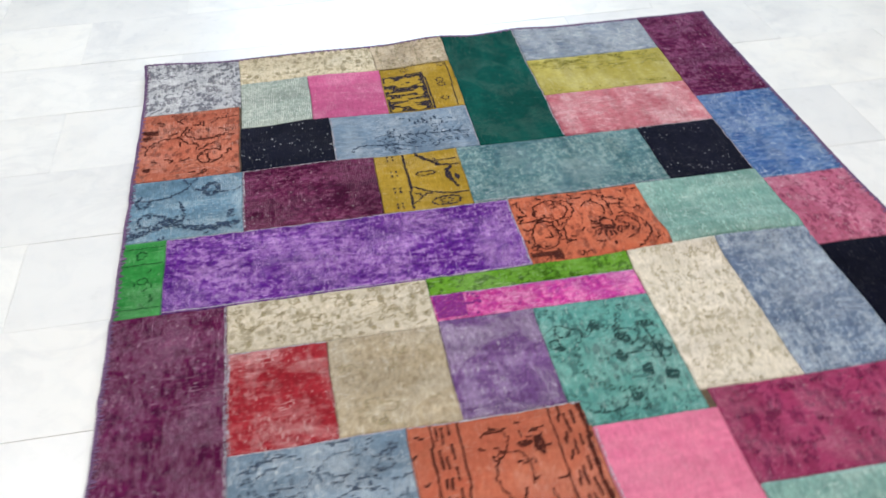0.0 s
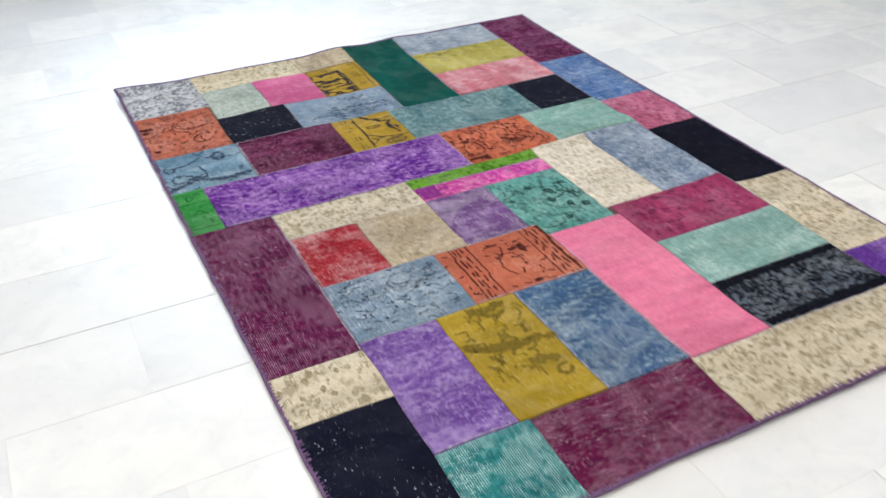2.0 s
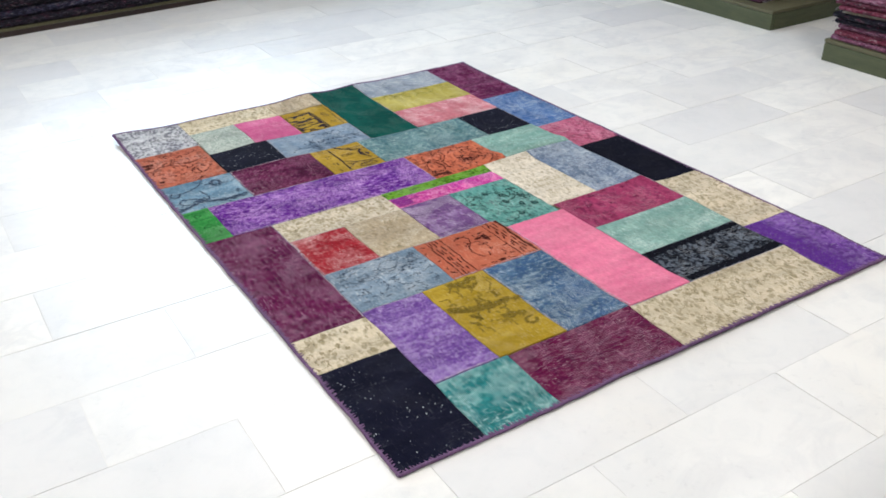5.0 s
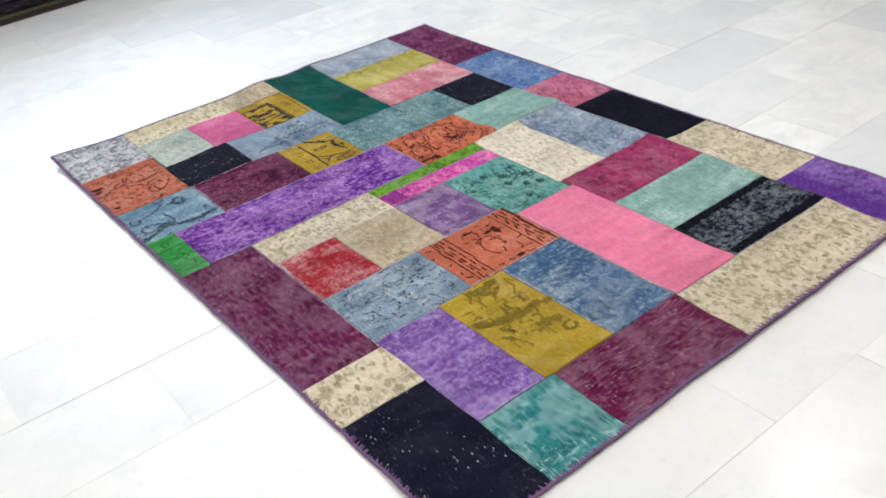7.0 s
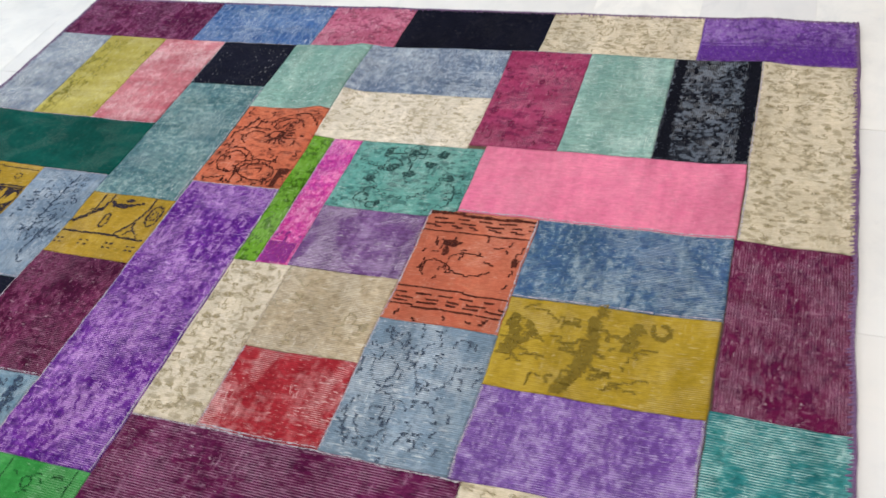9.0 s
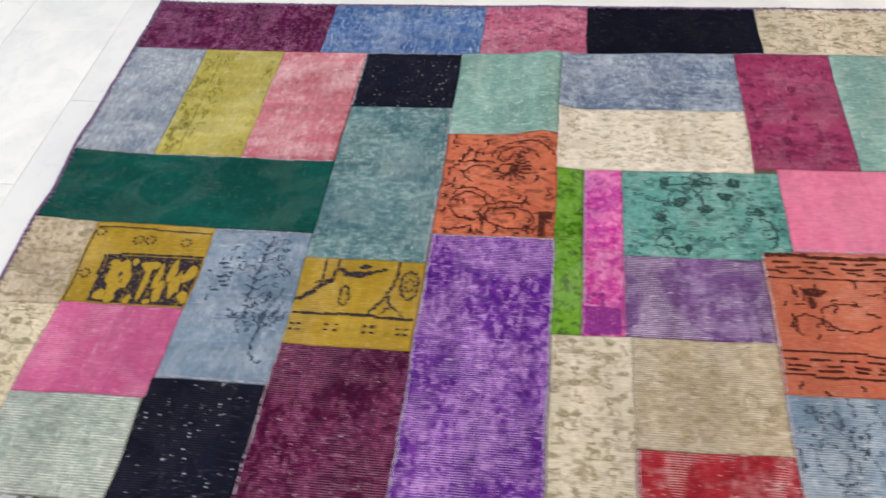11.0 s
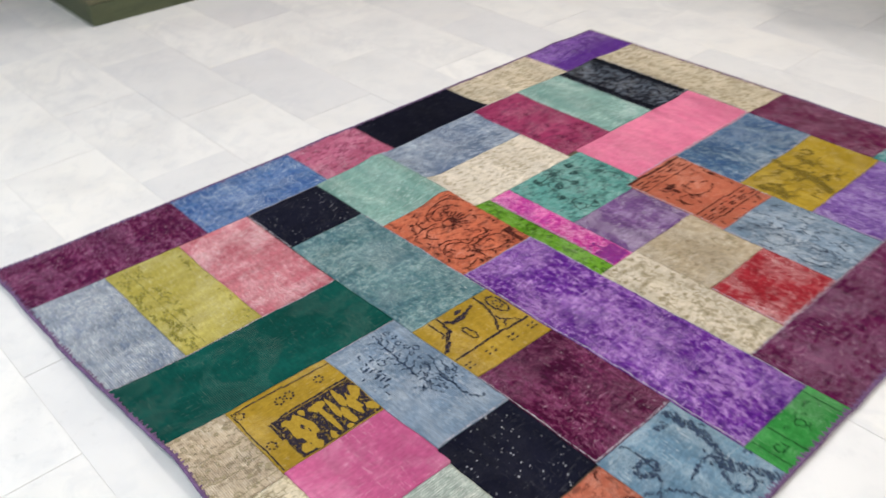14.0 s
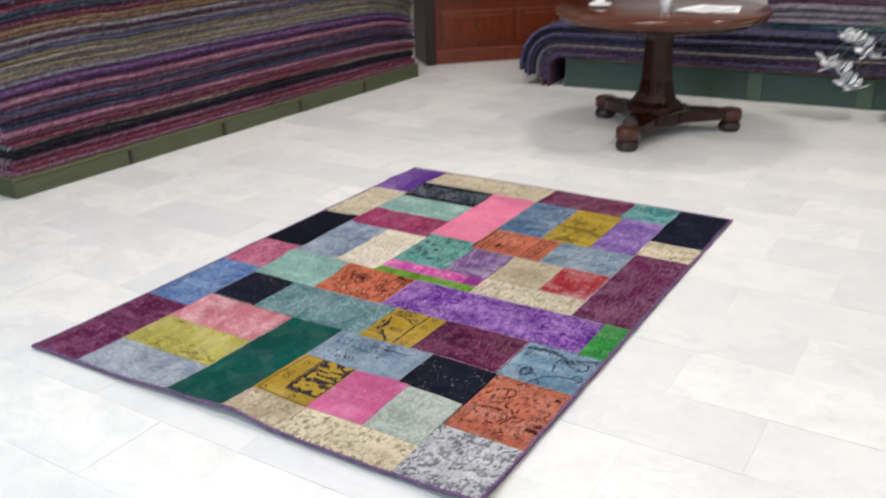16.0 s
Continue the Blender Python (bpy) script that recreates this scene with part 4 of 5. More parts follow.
# pale sewing thread along some of the seams
THREAD = worn_ink("pale_seam_thread", "8d8692", "b5aeb4", 0.42)
for nm, sides in (("purple_long", "abc"), ("blue_tree", "bd"), ("maroon_plain", "ad"), ("teal_grey", "c"), ("orange_striped", "ac"), ("lilac", "ac"), ("maroon_long", "b"),
                  ("pink_plain", "d"), ("magenta_band", "a"), ("slate_blue", "a"), ("denim_blue", "bd"), ("green_velvet", "b"), ("black_square", "ab"), ("cream_long", "a"), ("raspberry", "b"), ("red_worn", "ad")):
    p = Pattern(nm, True, seed=len(nm))
    for side in sides:
        a, b = {"a": ((0, 0), (1, 0)), "b": ((1, 0), (1, 1)), "c": ((1, 1), (0, 1)), "d": ((0, 1), (0, 0))}[side]
        p.stroke([a, b], 0.0026, 0.6, 0.0)
    tagged(part("seam_thread", p.bm, THREAD, PIECE[nm], "pale sewing thread"), kind="stuff")

# woven backing under all pieces
bm = bmesh.new()
NX, NS = 40, 52
top = [[bm.verts.new(rug_point(RW * i / NX, 2.40 * j / NS, -0.0042)) for j in range(NS + 1)] for i in range(NX + 1)]
for i in range(NX):
    for j in range(NS):
        bm.faces.new((top[i][j], top[i][j + 1], top[i + 1][j + 1], top[i + 1][j]))
ext = bmesh.ops.extrude_edge_only(bm, edges=[e for e in bm.edges if e.is_boundary])
for v in ext["geom"]:
    if isinstance(v, bmesh.types.BMVert):
        v.co.z = max(0.001, v.co.z - 0.006)
part("backing", bm, JUTE, rug, "dull brown backing cloth")

# whipped edge: a round cord and slanting stitches over the rim
SIDES = [((0, 0), (RW, 0), (0, 1)), ((RW, 0), (RW, 2.40), (-1, 0)), ((RW, 2.40), (0, 2.40), (0, -1)), ((0, 2.40), (0, 0), (1, 0))]
bm, bs = bmesh.new(), bmesh.new()
rnd = random.Random(4)
for (ax, a_s), (bx, b_s), (ix, i_s) in SIDES:
    length = math.hypot(bx - ax, b_s - a_s)
    n = round(length / 0.03)
    pts = []
    for k in range(n + 1):
        x, s = ax + (bx - ax) * k / n, a_s + (b_s - a_s) * k / n
        j = 0.003 * noise.noise((x * 9, s * 9, 8))
        px, py, pz = rug_point(x + ix * j, s + i_s * j, -0.003)
        pts.append((px, py, max(pz, 0.0056)))
    tube(bm, pts, 0.0044, 7)
    n = round(length / 0.0098)
    dx, ds = (bx - ax) / length, (b_s - a_s) / length
    for k in range(n):
        f = (k + 0.5 + rnd.uniform(-0.42, 0.42)) / n
        x, s = ax + (bx - ax) * f, a_s + (b_s - a_s) * f
        reach, w = rnd.uniform(0.005, 0.013), rnd.uniform(0.0018, 0.0028)
        quad = []
        for along, inn in ((-w, -0.002), (w, -0.002), (0.5 * w + 0.003, reach), (-0.5 * w + 0.003, reach)):
            quad.append(rug_point(x + dx * along + ix * inn, s + ds * along + i_s * inn, 0.0022 if inn < 0 else 0.0012))
        lower = [bs.verts.new((p[0], p[1], p[2] - 0.003)) for p in quad]
        upper = [bs.verts.new(p) for p in quad]
        bs.faces.new(upper)
        for a in range(4):
            bs.faces.new((lower[a], lower[(a + 1) % 4], upper[(a + 1) % 4], upper[a]))
part("edge_cord", bm, BIND, rug, "purple wool cord along the rim", True)
tagged(part("edge_stitches", bs, BIND, rug, "purple whip stitches"), kind="stuff")

# ---- carpet stacks ----
EDGE = {}
for nm, c1, c2, c3 in (("mauve", "6a3a50", "845468", "a88094"), ("maroon", "441828", "582838", "80545f"), ("navy", "171724", "242434", "4a4a5e"),
                       ("black", "0c0b12", "16141c", "3a3842"), ("grey", "545056", "6c686c", "94908f"), ("cream", "7a6e62", "928678", "b2a89c"),
                       ("olive", "5a5444", "706a56", "8e8872"), ("purple", "3c2248", "523460", "7c6288"), ("red", "58202f", "6a2c3e", "925868"),
                       ("slate", "34344a", "464660", "64647e"), ("teal", "1c4650", "2c5a64", "547c84"), ("plum", "3e2438", "52344a", "745868"), ("tan", "6e5240", "886a52", "a88c70"), ("ash", "625d68", "7a7580", "9a96a0")):
    m = Mat("stacked_wool_" + nm, 0.95, 0, 0.1)
    st = m.map(scale=(1, 3.0, 3.0))
    a = m.noise(11, 4, 0.7, 0.5, st)
    b = m.noise(42, 4, 0.75, 0.5, st)
    col = m.mix(m.ramp(a, 0.40, 0.60), c1, c2)
    col = m.mix(m.math("MULTIPLY", m.ramp(b, 0.50, 0.58), 0.75), col, c3)
    col = m.mix(m.math("MULTIPLY", m.ramp(m.noise(30, 4, 0.7, 0.4, m.map(scale=(1, 3, 3), loc=(3, 7, 1))), 0.53, 0.60), 0.7), col, "171018")
    col = m.mix(m.math("MULTIPLY", m.ramp(m.noise(26, 3, 0.7, 0.4, m.map(scale=(1, 3, 3), loc=(9, 2, 5))), 0.57, 0.63), 0.2 if nm in ("navy", "black", "slate") else 0.5), col, "7c3a54")
    col = m.mix(m.math("MULTIPLY", m.ramp(m.noise(34, 3, 0.7, 0.4, m.map(scale=(1, 2.5, 2.5), loc=(1, 5, 8))), 0.60, 0.65), 0.2 if nm in ("navy", "black", "slate") else 0.5), col, "b0a6a8")
    EDGE[nm] = m.done(col, b, 0.8, 0.006)


FRINGE = plain("pale_rug_fringe", "8a8690", "b4afb4", 0.95, 40, 0.6, 0.1)


def folded_rugs(m, length, depth, z0, plan, seed, group, overhang=0.0, lean=0.0, fringe=(), category="rug"):
    """A stack of rugs with rounded fold edges; plan: (colour, thickness) from the bottom up. Local x runs along the front, local -y looks out.
    overhang: how far the ends at x = 0 hang over the support's edge; fringe: the end that shows tassels (-1, 1 or both)."""
    rn = random.Random(seed)
    n = 52
    low = [z0] * (n + 1)
    for i, (col, th) in enumerate(plan):
        ph, sh = rn.uniform(0, 50), rn.uniform(-0.018, 0.018) + lean * (low[n // 2] - z0)
        e0, e1 = rn.uniform(-0.03, 0.03), rn.uniform(-0.03, 0.03)
        bm = bmesh.new()
        rows, nxt = [], []
        for k in range(n + 1):
            f = (k / n) ** 1.6 if overhang else k / n
            start = e0 - (overhang + 0.45 * (low[0] - z0) if overhang else 0.0)
            x = start + (length + e1 - start) * f
            droop = 0.20 * max(0.0, (f - 0.84) / 0.16) ** 2 + 0.03 * max(0.0, (0.10 - f) / 0.10) ** 2
            t = th * (1 - droop + 0.04 * math.sin(math.pi * f)) * (1 + 0.09 * noise.noise((f * 4, ph, 0)) + 0.05 * noise.noise((f * 15, ph, 5)))
            y = sh + 0.016 * noise.noise((f * 5, ph, 9)) + 0.005 * noise.noise((f * 30, ph, 2))
            a, b = low[k], low[k] + t
            nxt.append(b)
            r = t * 0.5
            prof = [(depth, a), (y + r, a + 0.0008), (y + 0.3 * r, a + 0.18 * t), (y, a + 0.5 * t), (y + 0.3 * r, a + 0.82 * t), (y + r, b - 0.0008), (depth, b)]
            ring = []
            for py, pz in prof:
                px = x
                if overhang and x < 0:
                    r0, h = 0.07, pz - z0
                    bend = min(-x / (r0 + 0.6 * (a - z0)), math.pi / 2)
                    tail = max(0.0, -x - (r0 + 0.6 * (a - z0)) * math.pi / 2)
                    px = -(r0 + h) * math.sin(bend)
                    pz = z0 - r0 + (r0 + h) * math.cos(bend) - tail
                ring.append(bm.verts.new((px, py, max(0.004 + 0.002 * i, pz))))
            rows.append(ring)
        for ra, rb in zip(rows, rows[1:]):
            for k in range(len(ra) - 1):
                bm.faces.new((ra[k], ra[k + 1], rb[k + 1], rb[k]))
            bm.faces.new((ra[-1], ra[0], rb[0], rb[-1]))
        for end in (bm.faces.new(rows[0]), bm.faces.new(rows[-1][::-1])):
            end.material_index = 0
        tips = [(-1, [tuple(v.co) for v in rows[0]]), (1, [tuple(v.co) for v in rows[-1]])]
        ob = part("folded_rug", bm, [EDGE[col], FRINGE], None, "", True, m)
        tagged(ob, col + " worn wool rug lying folded in a stack", category, group)
        for out, ends in tips:
            if out not in fringe or i % 3 == 1:
                continue
            fb = bmesh.new()
            fx, zm = ends[3][0], ends[3][2]
            for q in range(26):
                fy = ends[3][1] + 0.02 + q * 0.018 + rn.uniform(-0.006, 0.006)
                l, dz = rn.uniform(0.012, 0.035), rn.uniform(0.01, 0.03)
                tube(fb, [(fx - out * 0.004, fy, zm), (fx + out * l * 0.6, fy + rn.uniform(-0.006, 0.006), zm - dz * 0.3), (fx + out * l, fy, max(0.12 if z0 > 0.1 else 0.06, zm - dz))], 0.0013, 4)
            tagged(part("fringe", fb, FRINGE, ob, "pale cotton fringe"), kind="stuff")
        low = nxt
    return low


def plinth(name, m, length, depth, height, boards, label, paint=GREEN_PAINT, post=0.012):
    """A low painted platform: a top, front boards butted end to end and end boards."""
    th = empty(name, m, label, "plinth")
    bm = box(0.025, length - 0.025, 0.025, depth, 0.0, height - 0.02)
    part("core", bm, DARK_WOOD, th)
    part("top", box(0, length, 0, depth, height - 0.018, height, 0.003), GREEN_TOP, th, "bare wood top")
    step = length / boards
    for i in range(boards):
        part("front_board", box(i * step + 0.003, (i + 1) * step - 0.003, 0.0, 0.022, 0.0, height - 0.02, 0.003), paint, th)
    for i in range(1, boards):
        part("joint_post", box(i * step - post, i * step + post, -0.018 if post > 0.02 else -0.006, 0.0, 0.002, height - 0.022, 0.002), DARK_WOOD if post < 0.02 else GREEN_MID, th)
    for x in (0.0, length - 0.022):
        part("end_board", box(x, x + 0.022, 0.024, depth, 0.0, height - 0.02, 0.003), paint, th)
    return th


def along(x0, y0, x1, y1):
    """A pose whose x runs from the first point to the second."""
    return pose(x0, y0, 0, 0, 0, math.degrees(math.atan2(y1 - y0, x1 - x0)))


# long stack along the east side; its front looks west
EAST = along(3.30, -0.985, 3.205, -4.65)
plinth("display_plinth", EAST @ pose(0, 0, 0), 3.66, 1.1, 0.11, 5, "low plinth of worn green painted boards under stacked rugs")
cols = ["mauve", "red", "mauve", "black", "black", "cream", "red", "maroon", "mauve", "slate", "navy", "mauve", "slate", "plum", "mauve", "purple", "purple", "ash", "cream", "olive", "grey", "cream",
        "olive", "slate", "grey", "plum", "grey", "tan", "tan", "maroon", "navy", "teal", "red", "maroon", "slate", "olive", "grey", "plum", "red", "maroon"]
rnd = random.Random(11)
plan = [(c, {"black": 0.024, "cream": 0.016, "teal": 0.014}.get(c, 0.026) * rnd.uniform(0.75, 1.35)) for c in cols]
folded_rugs(EAST @ pose(0.03, 0.012, 0), 3.6, 1.0, 0.11, plan, 3, "long stack of rugs", lean=0.04, fringe=(-1, 1))

# second plinth in the corner beyond the aisle
CORNER = along(3.53, 2.1, 3.51, -0.49)
plinth("display_plinth", CORNER, 2.59, 1.0, 0.11, 3, "low green painted plinth, bare wooden top corner, rugs set back")
plan = [(random.Random(i).choice(["mauve", "maroon", "navy", "plum", "purple", "grey"]), 0.034) for i in range(20)]
folded_rugs(CORNER @ pose(0.0, 0.06, 0), 2.4, 0.9, 0.11, plan, 5, "corner stack of rugs", fringe=(1,))

# dark stack along the north side
NORTH = along(-0.5, 1.905, 2.9, 2.2)
plinth("display_plinth", NORTH, 3.4, 0.9, 0.05, 3, "very low dark plinth under dark rugs", DARK_WOOD)
plan = [(c, 0.05) for c in ["black", "navy", "black", "navy", "slate", "maroon", "mauve", "maroon", "mauve", "plum", "red", "maroon", "grey", "purple"]]
folded_rugs(NORTH @ pose(0.02, -0.012, 0), 3.35, 0.85, 0.05, plan, 7, "dark stack of rugs")

# stack behind the table
BACK = along(1.95, -4.80, -1.6, -5.10)
plinth("display_plinth", BACK, 3.55, 1.1, 0.225, 5, "dark green painted plinth under draped blue rugs", GREEN_DARK, 0.05)
plan = [("plum", 0.015), ("slate", 0.026), ("plum", 0.024), ("slate", 0.026), ("cream", 0.009), ("slate", 0.026), ("navy", 0.034), ("slate", 0.03), ("navy", 0.034), ("slate", 0.03)]
folded_rugs(BACK @ pose(-0.04, -0.05, 0), 3.6, 1.1, 0.225, plan, 9, "draped stack of rugs", overhang=0.25)
plan = [("teal", 0.035), ("ash", 0.04), ("ash", 0.045), ("ash", 0.05), ("plum", 0.03), ("ash", 0.05), ("grey", 0.045), ("ash", 0.05), ("slate", 0.04), ("ash", 0.05), ("grey", 0.05), ("ash", 0.05), ("grey", 0.05), ("slate", 0.05)]
folded_rugs(BACK @ pose(1.45, 0.10, 0), 2.05, 0.95, 0.49, plan, 12, "draped stack of rugs")


# ---- pedestal table ----
def pedestal_table(m):
    th = empty("pedestal_table", m, "round polished mahogany table on a three-footed pedestal", "table")
    part("tabletop", lathe([(0, 0.705), (0.585, 0.705), (0.615, 0.711), (0.624, 0.722), (0.620, 0.733), (0.633, 0.738), (0.637, 0.747), (0.634, 0.757), (0.622, 0.763), (0, 0.763)], 72), MAHOGANY, th, smooth=True)
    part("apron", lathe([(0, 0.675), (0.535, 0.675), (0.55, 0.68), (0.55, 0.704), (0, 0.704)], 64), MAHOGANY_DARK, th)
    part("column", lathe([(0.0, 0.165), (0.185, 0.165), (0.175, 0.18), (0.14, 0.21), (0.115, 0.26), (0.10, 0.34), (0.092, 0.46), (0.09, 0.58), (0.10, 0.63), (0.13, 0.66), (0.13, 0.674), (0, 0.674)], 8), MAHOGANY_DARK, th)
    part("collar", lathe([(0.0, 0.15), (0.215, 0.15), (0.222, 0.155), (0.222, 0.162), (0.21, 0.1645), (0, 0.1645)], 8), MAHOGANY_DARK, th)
    bm = bmesh.new()
    ring = []
    for i in range(96):
        a = 2 * math.pi * i / 96
        c = math.cos(1.5 * a) ** 2
        ring.append((0.175 + 0.31 * c ** 5, a))
    lo = [bm.verts.new((r * math.cos(a), r * math.sin(a), 0.075 + 0.012 * (r - 0.175) / 0.30)) for r, a in ring]
    hi = [bm.verts.new((r * math.cos(a), r * math.sin(a), 0.15 - 0.018 * (r - 0.175) / 0.30)) for r, a in ring]
    bm.faces.new(lo[::-1])
    bm.faces.new(hi)
    for i in range(96):
        bm.faces.new((lo[i], lo[(i + 1) % 96], hi[(i + 1) % 96], hi[i]))
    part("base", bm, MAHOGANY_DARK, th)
    for k in range(3):
        a = 2 * math.pi * k / 3
        fx, fy = 0.475 * math.cos(a), 0.475 * math.sin(a)
        foot = part("foot", lathe([(0, 0.066), (0.055, 0.066), (0.068, 0.074), (0.07, 0.12), (0.062, 0.138), (0.04, 0.145), (0, 0.146)], 28, None, fx, fy), MAHOGANY_MID, th, smooth=True)
        part("bun", lathe([(0, 0.0), (0.05, 0.0), (0.064, 0.014), (0.068, 0.034), (0.06, 0.055), (0.05, 0.0645), (0, 0.0645)], 28, None, fx, fy), DARK_WOOD, foot, "dark turned bun", True)
    return th


TABLE = pedestal_table(pose(0.872, -3.787, 0, 0, 0, 91))


# ---- corner cabinet ----
def corner_cabinet(m):
    th = empty("corner_cabinet", m, "reddish polished wooden cabinet with drawers and glazed doors", "cabinet")
    w, d = 1.5, 0.45
    part("skirting", box(-0.01, w + 0.01, -0.015, d, 0, 0.12, 0.006), CABINET_WOOD, th)
    part("body", box(0, w, 0.02, d, 0.12, 0.55), CABINET_WOOD, th)
    for i in range(2):
        x0, x1 = 0.06 + i * 0.7, 0.06 + i * 0.7 + 0.66
        dr = part("drawer", box(x0, x1, 0.0, 0.02, 0.18, 0.45, 0.006), CABINET_WOOD, th)
        part("drawer_panel", box(x0 + 0.05, x1 - 0.05, -0.008, 0.0, 0.22, 0.41, 0.005), CABINET_WOOD, dr)
        part("handle", lathe([(0, 0), (0.02, 0.004), (0.016, 0.02), (0, 0.026)], 14), BRASS, dr, "small brass knob", True, pose((x0 + x1) / 2, -0.008, 0.315, 90))
    part("waist_moulding", box(-0.012, w + 0.012, -0.02, d, 0.55, 0.585, 0.008), CABINET_WOOD, th)
    for x0, x1 in ((0, 0.05), (w / 2 - 0.03, w / 2 + 0.03), (w - 0.05, w)):
        part("upright", box(x0, x1, 0.02, 0.06, 0.586, 1.95, 0.004), CABINET_WOOD, th)
    part("back_panel", box(0.0, w, d - 0.02, d, 0.586, 1.95), DARK_WOOD, th)
    for x in (0.0, w - 0.02):
        part("side_panel", box(x, x + 0.02, 0.062, d - 0.022, 0.586, 1.95), CABINET_WOOD, th)
    for z in (0.9, 1.25, 1.6):
        part("shelf", box(0.022, w - 0.022, 0.10, d - 0.022, z, z + 0.02), CABINET_WOOD, th)
    for x0, x1 in ((0.052, w / 2 - 0.032), (w / 2 + 0.032, w - 0.052)):
        part("pane", box(x0, x1, 0.03, 0.036, 0.60, 1.94), GLASS, th, "clear glass pane")
    part("cornice", box(-0.03, w + 0.03, -0.03, d, 1.951, 2.05, 0.015), CABINET_WOOD, th)
    part("corner_post", box(-0.10, -0.012, -0.05, d, 0.0, 2.05, 0.006), DARK_WOOD, th, "dark side post")
    return th


corner_cabinet(along(3.36, -5.16, 2.29, -6.24))

# ---- things on the table ----
TZ = 0.763
tum = tagged(part("tumbler", lathe([(0, 0.004), (0.028, 0.004), (0.033, 0.11), (0.0355, 0.11), (0.031, 0.0), (0, 0.0)], 28), THIN_GLASS, None, "", True, pose(0.78, -3.60, TZ)), "clear empty drinking glass on the table", "glass")
PRINT = plain("grey_print", "8a8a8c", "a2a2a4", 0.8, 40, 0.05)
for k, (mx, my, mz, ang) in enumerate(((0.52, -3.80, 0.0, 12), (0.60, -3.74, 0.0052, -16))):
    mag = empty("magazine", pose(mx, my, TZ + mz, 0, 0, ang), "white printed magazine lying on the table", "magazine", "papers on the table")
    part("pages", box(-0.105, 0.105, -0.148, 0.148, 0.0, 0.004, 0.001), PAPER, mag)
    part("cover", box(-0.106, 0.106, -0.149, 0.149, 0.0042, 0.005), PAPER, mag)
    for i in range(4):
        part("print_bar", box(-0.08, 0.05 - 0.02 * (i % 3), 0.08 - 0.05 * i, 0.10 - 0.05 * i, 0.0051, 0.0054), PRINT, mag, "grey print")
dish = tagged(part("saucer", lathe([(0, 0.002), (0.03, 0.0), (0.035, 0.0), (0.07, 0.014), (0.072, 0.017), (0.068, 0.017), (0.034, 0.005), (0, 0.005)], 32), PAPER, None, "", True, pose(1.22, -3.68, TZ)), "small white china saucer on the table", "saucer")
cup = empty("cup", pose(1.22, -3.68, TZ + 0.0052), "small white china cup on its saucer", "cup")
part("bowl", lathe([(0, 0.0), (0.02, 0.0), (0.03, 0.02), (0.034, 0.05), (0.031, 0.05), (0.027, 0.02), (0, 0.006)], 28), PAPER, cup, "", True)
part("handle", tube(bmesh.new(), [(0.032 + 0.014 * math.sin(math.pi * i / 8), 0, 0.014 + 0.028 * i / 8) for i in range(9)], 0.003), PAPER, cup, "", True)

# ---- white blossom branches in a floor vase ----
VX, VY = -0.50, -4.70
vase = empty("floor_vase", pose(VX, VY, 0), "tall dark floor vase standing on the marble", "vase")
part("body", lathe([(0, 0), (0.10, 0), (0.12, 0.03), (0.14, 0.16), (0.11, 0.32), (0.06, 0.42), (0.075, 0.47), (0.068, 0.47), (0.05, 0.42), (0, 0.40)], 36), DARK_WOOD, vase, "", True)
spray = empty("blossom_branch", pose(VX, VY, 0), "branches of white cloth blossoms standing in the vase", "flowers")
rn = random.Random(21)
tips = []
for k in range(5):
    ex, ey, ez = 0.34 + 0.05 * k, 0.16 + rn.uniform(-0.05, 0.05), 0.20 + 0.05 * k + rn.uniform(-0.03, 0.03)
    pts = []
    for i in range(11):
        f = i / 10
        pts.append((ex * f ** 1.1, ey * f ** 1.1, 0.40 + (ez - 0.40) * f ** 1.6 + 0.24 * math.sin(math.pi * f)))
    part("stem", tube(bmesh.new(), pts, 0.004, 6), STEM, spray, "thin green stem", True)
    tips += [pts[-1], pts[8]]


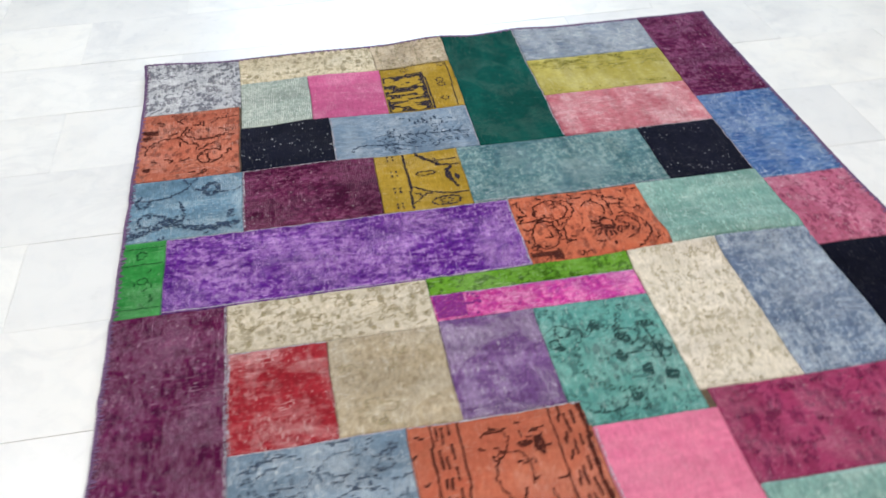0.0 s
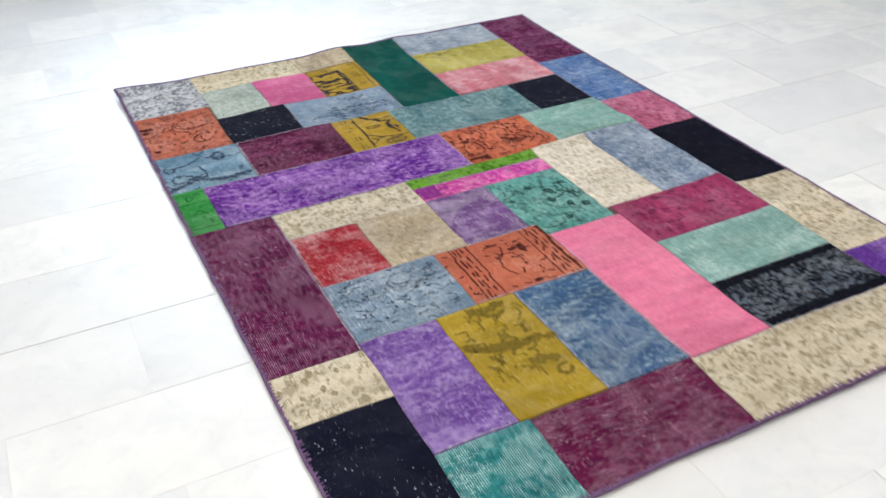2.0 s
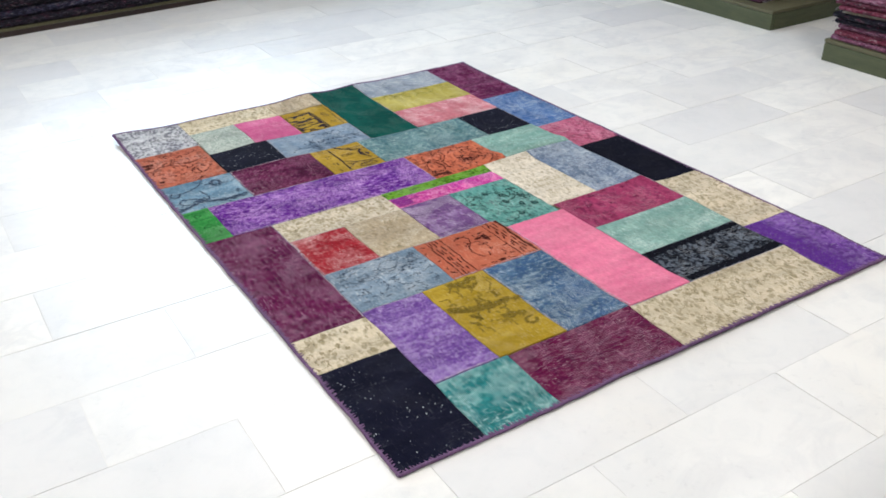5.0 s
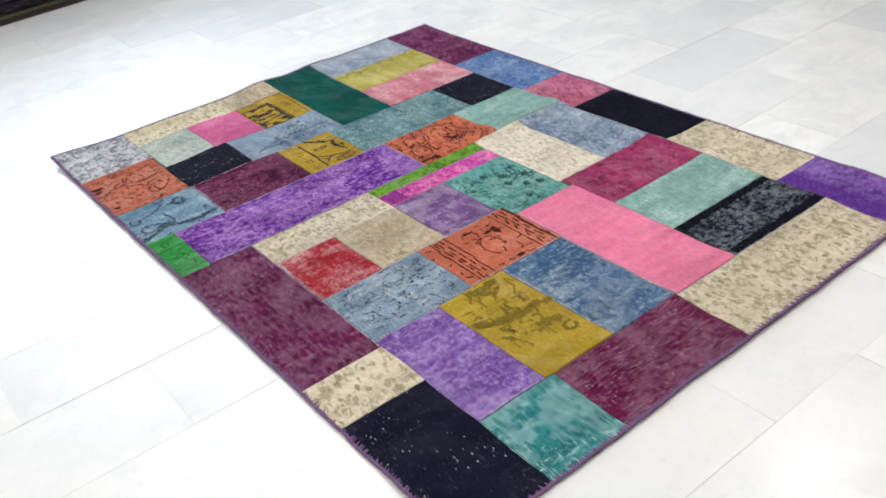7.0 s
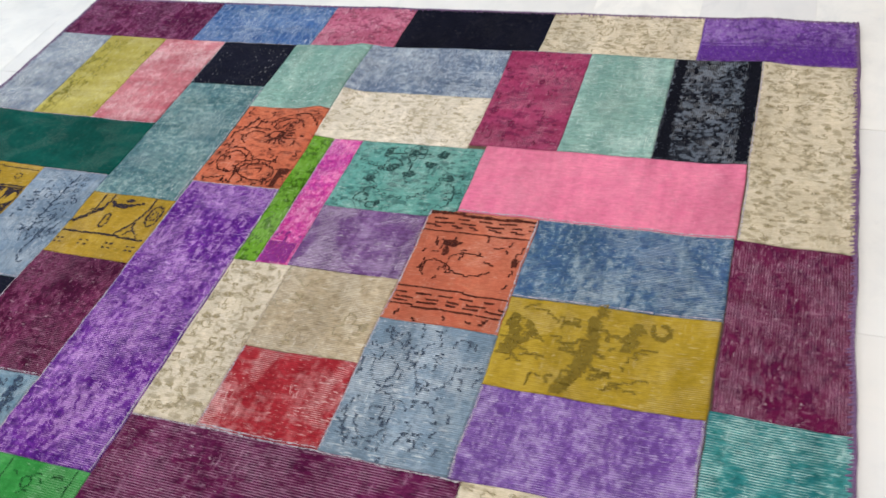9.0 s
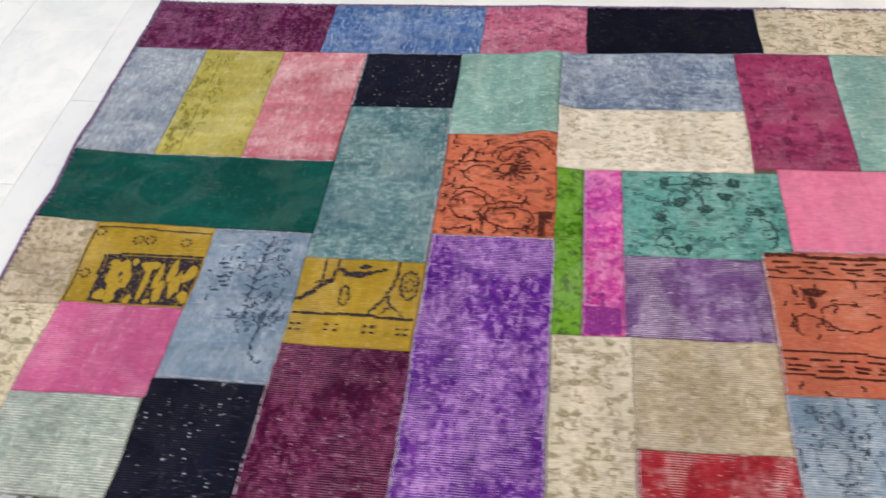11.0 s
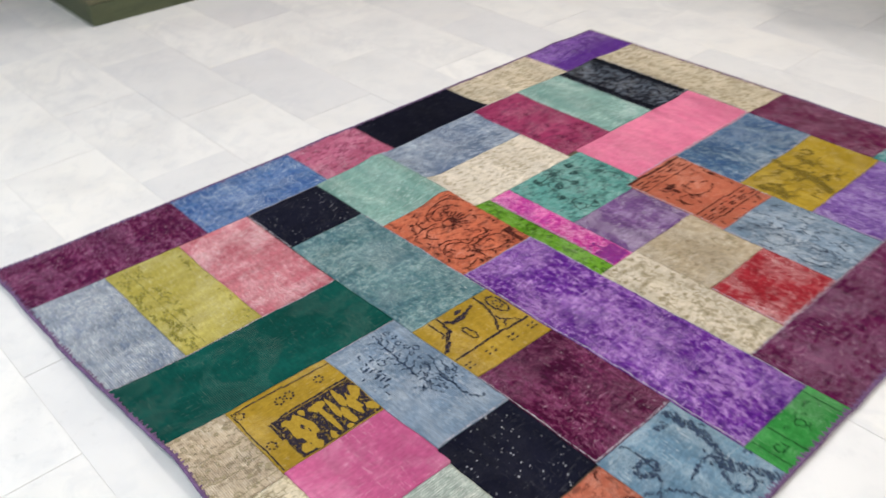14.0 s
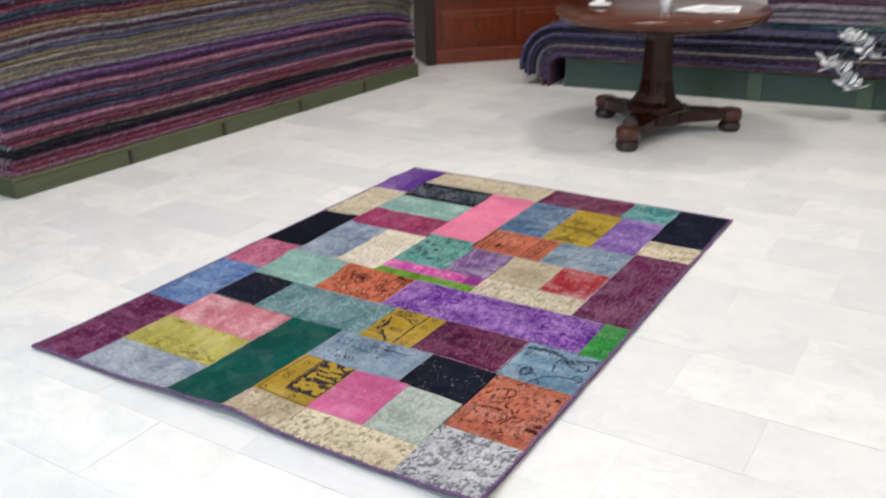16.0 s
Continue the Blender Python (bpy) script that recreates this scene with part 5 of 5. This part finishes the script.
def petal_mesh():
    bm = bmesh.new()
    rows = []
    for i in range(5):
        f = i / 4
        w = 0.004 + 0.020 * math.sin(math.pi * min(1, 0.15 + 0.8 * f)) 
        rows.append([bm.verts.new((f * 0.085, w * 1.45 * g, 0.012 * f * f + 0.006 * g * g)) for g in (-1, -0.5, 0, 0.5, 1)])
    for a, b in zip(rows, rows[1:]):
        for i in range(4):
            bm.faces.new((a[i], a[i + 1], b[i + 1], b[i]))
    bmesh.ops.solidify(bm, geom=bm.faces[:], thickness=0.0012)
    return mesh_of("petal", bm, PETAL, True)


PETALS = petal_mesh()
for tx, ty, tz in tips:
    head = part("blossom", lathe([(0, -0.008), (0.007, -0.004), (0.008, 0.003), (0, 0.008)], 10), STEM, spray, "white cloth blossom", True, pose(tx, ty, tz, rn.uniform(-10, 50), rn.uniform(-30, 30), rn.uniform(0, 360)))
    for k in range(5):
        pt = new("petal", PETALS)
        pt.parent = head
        pt.matrix_basis = pose(0, 0, 0, 0, 0, 72 * k + rn.uniform(-12, 12)) @ pose(0, 0, 0, 0, rn.uniform(-45, 10), 0)

# ---- floor of marble tiles in running bond ----
TX, TY = 0.617, 0.2985
floor = tagged(part("floor", box(X0, X1, Y0, Y1, -0.12, -0.0014), GROUT), "white and pale grey marble floor tiles in running bond", "floor", kind="structure")
tile = bmesh.new()
add_box(tile, 0.0009, TX - 0.0009, 0.0009, TY - 0.0009, -0.012, 0.0)
tile_mesh = None
rest = bmesh.new()
rows_n = range(-13, 24)
for k in rows_n:
    y1 = -0.213 - TY * k
    y0 = y1 - TY
    shift = -0.228 if k % 2 == 0 else -0.228 - TX / 2
    for i in range(-6, 10):
        x0 = shift + TX * i
        if x0 < X0 or x0 + TX > X1 or y0 < Y0 or y1 > Y1:
            cx0, cx1, cy0, cy1 = max(x0, X0), min(x0 + TX, X1), max(y0, Y0), min(y1, Y1)
            if cx1 - cx0 > 0.01 and cy1 - cy0 > 0.01:
                add_box(rest, cx0 + 0.001, cx1 - 0.001, cy0 + 0.001, cy1 - 0.001, -0.012, 0.0)
            continue
        if -1.6 < x0 < 3.2 and -4.9 < y0 < 2.2:
            if tile_mesh is None:
                tile_mesh = mesh_of("tile", tile, MARBLE)
            ob = new("tile", tile_mesh)
            ob.parent = floor
            ob.location = (x0, y0, 0.0006 * ((i * 7 + k * 13) % 5 - 2) / 2)
        else:
            add_box(rest, x0 + 0.001, x0 + TX - 0.001, y0 + 0.001, y0 + TY - 0.001, -0.012, 0.0)
tagged(part("far_tiles", rest, MARBLE, floor), kind="stuff")
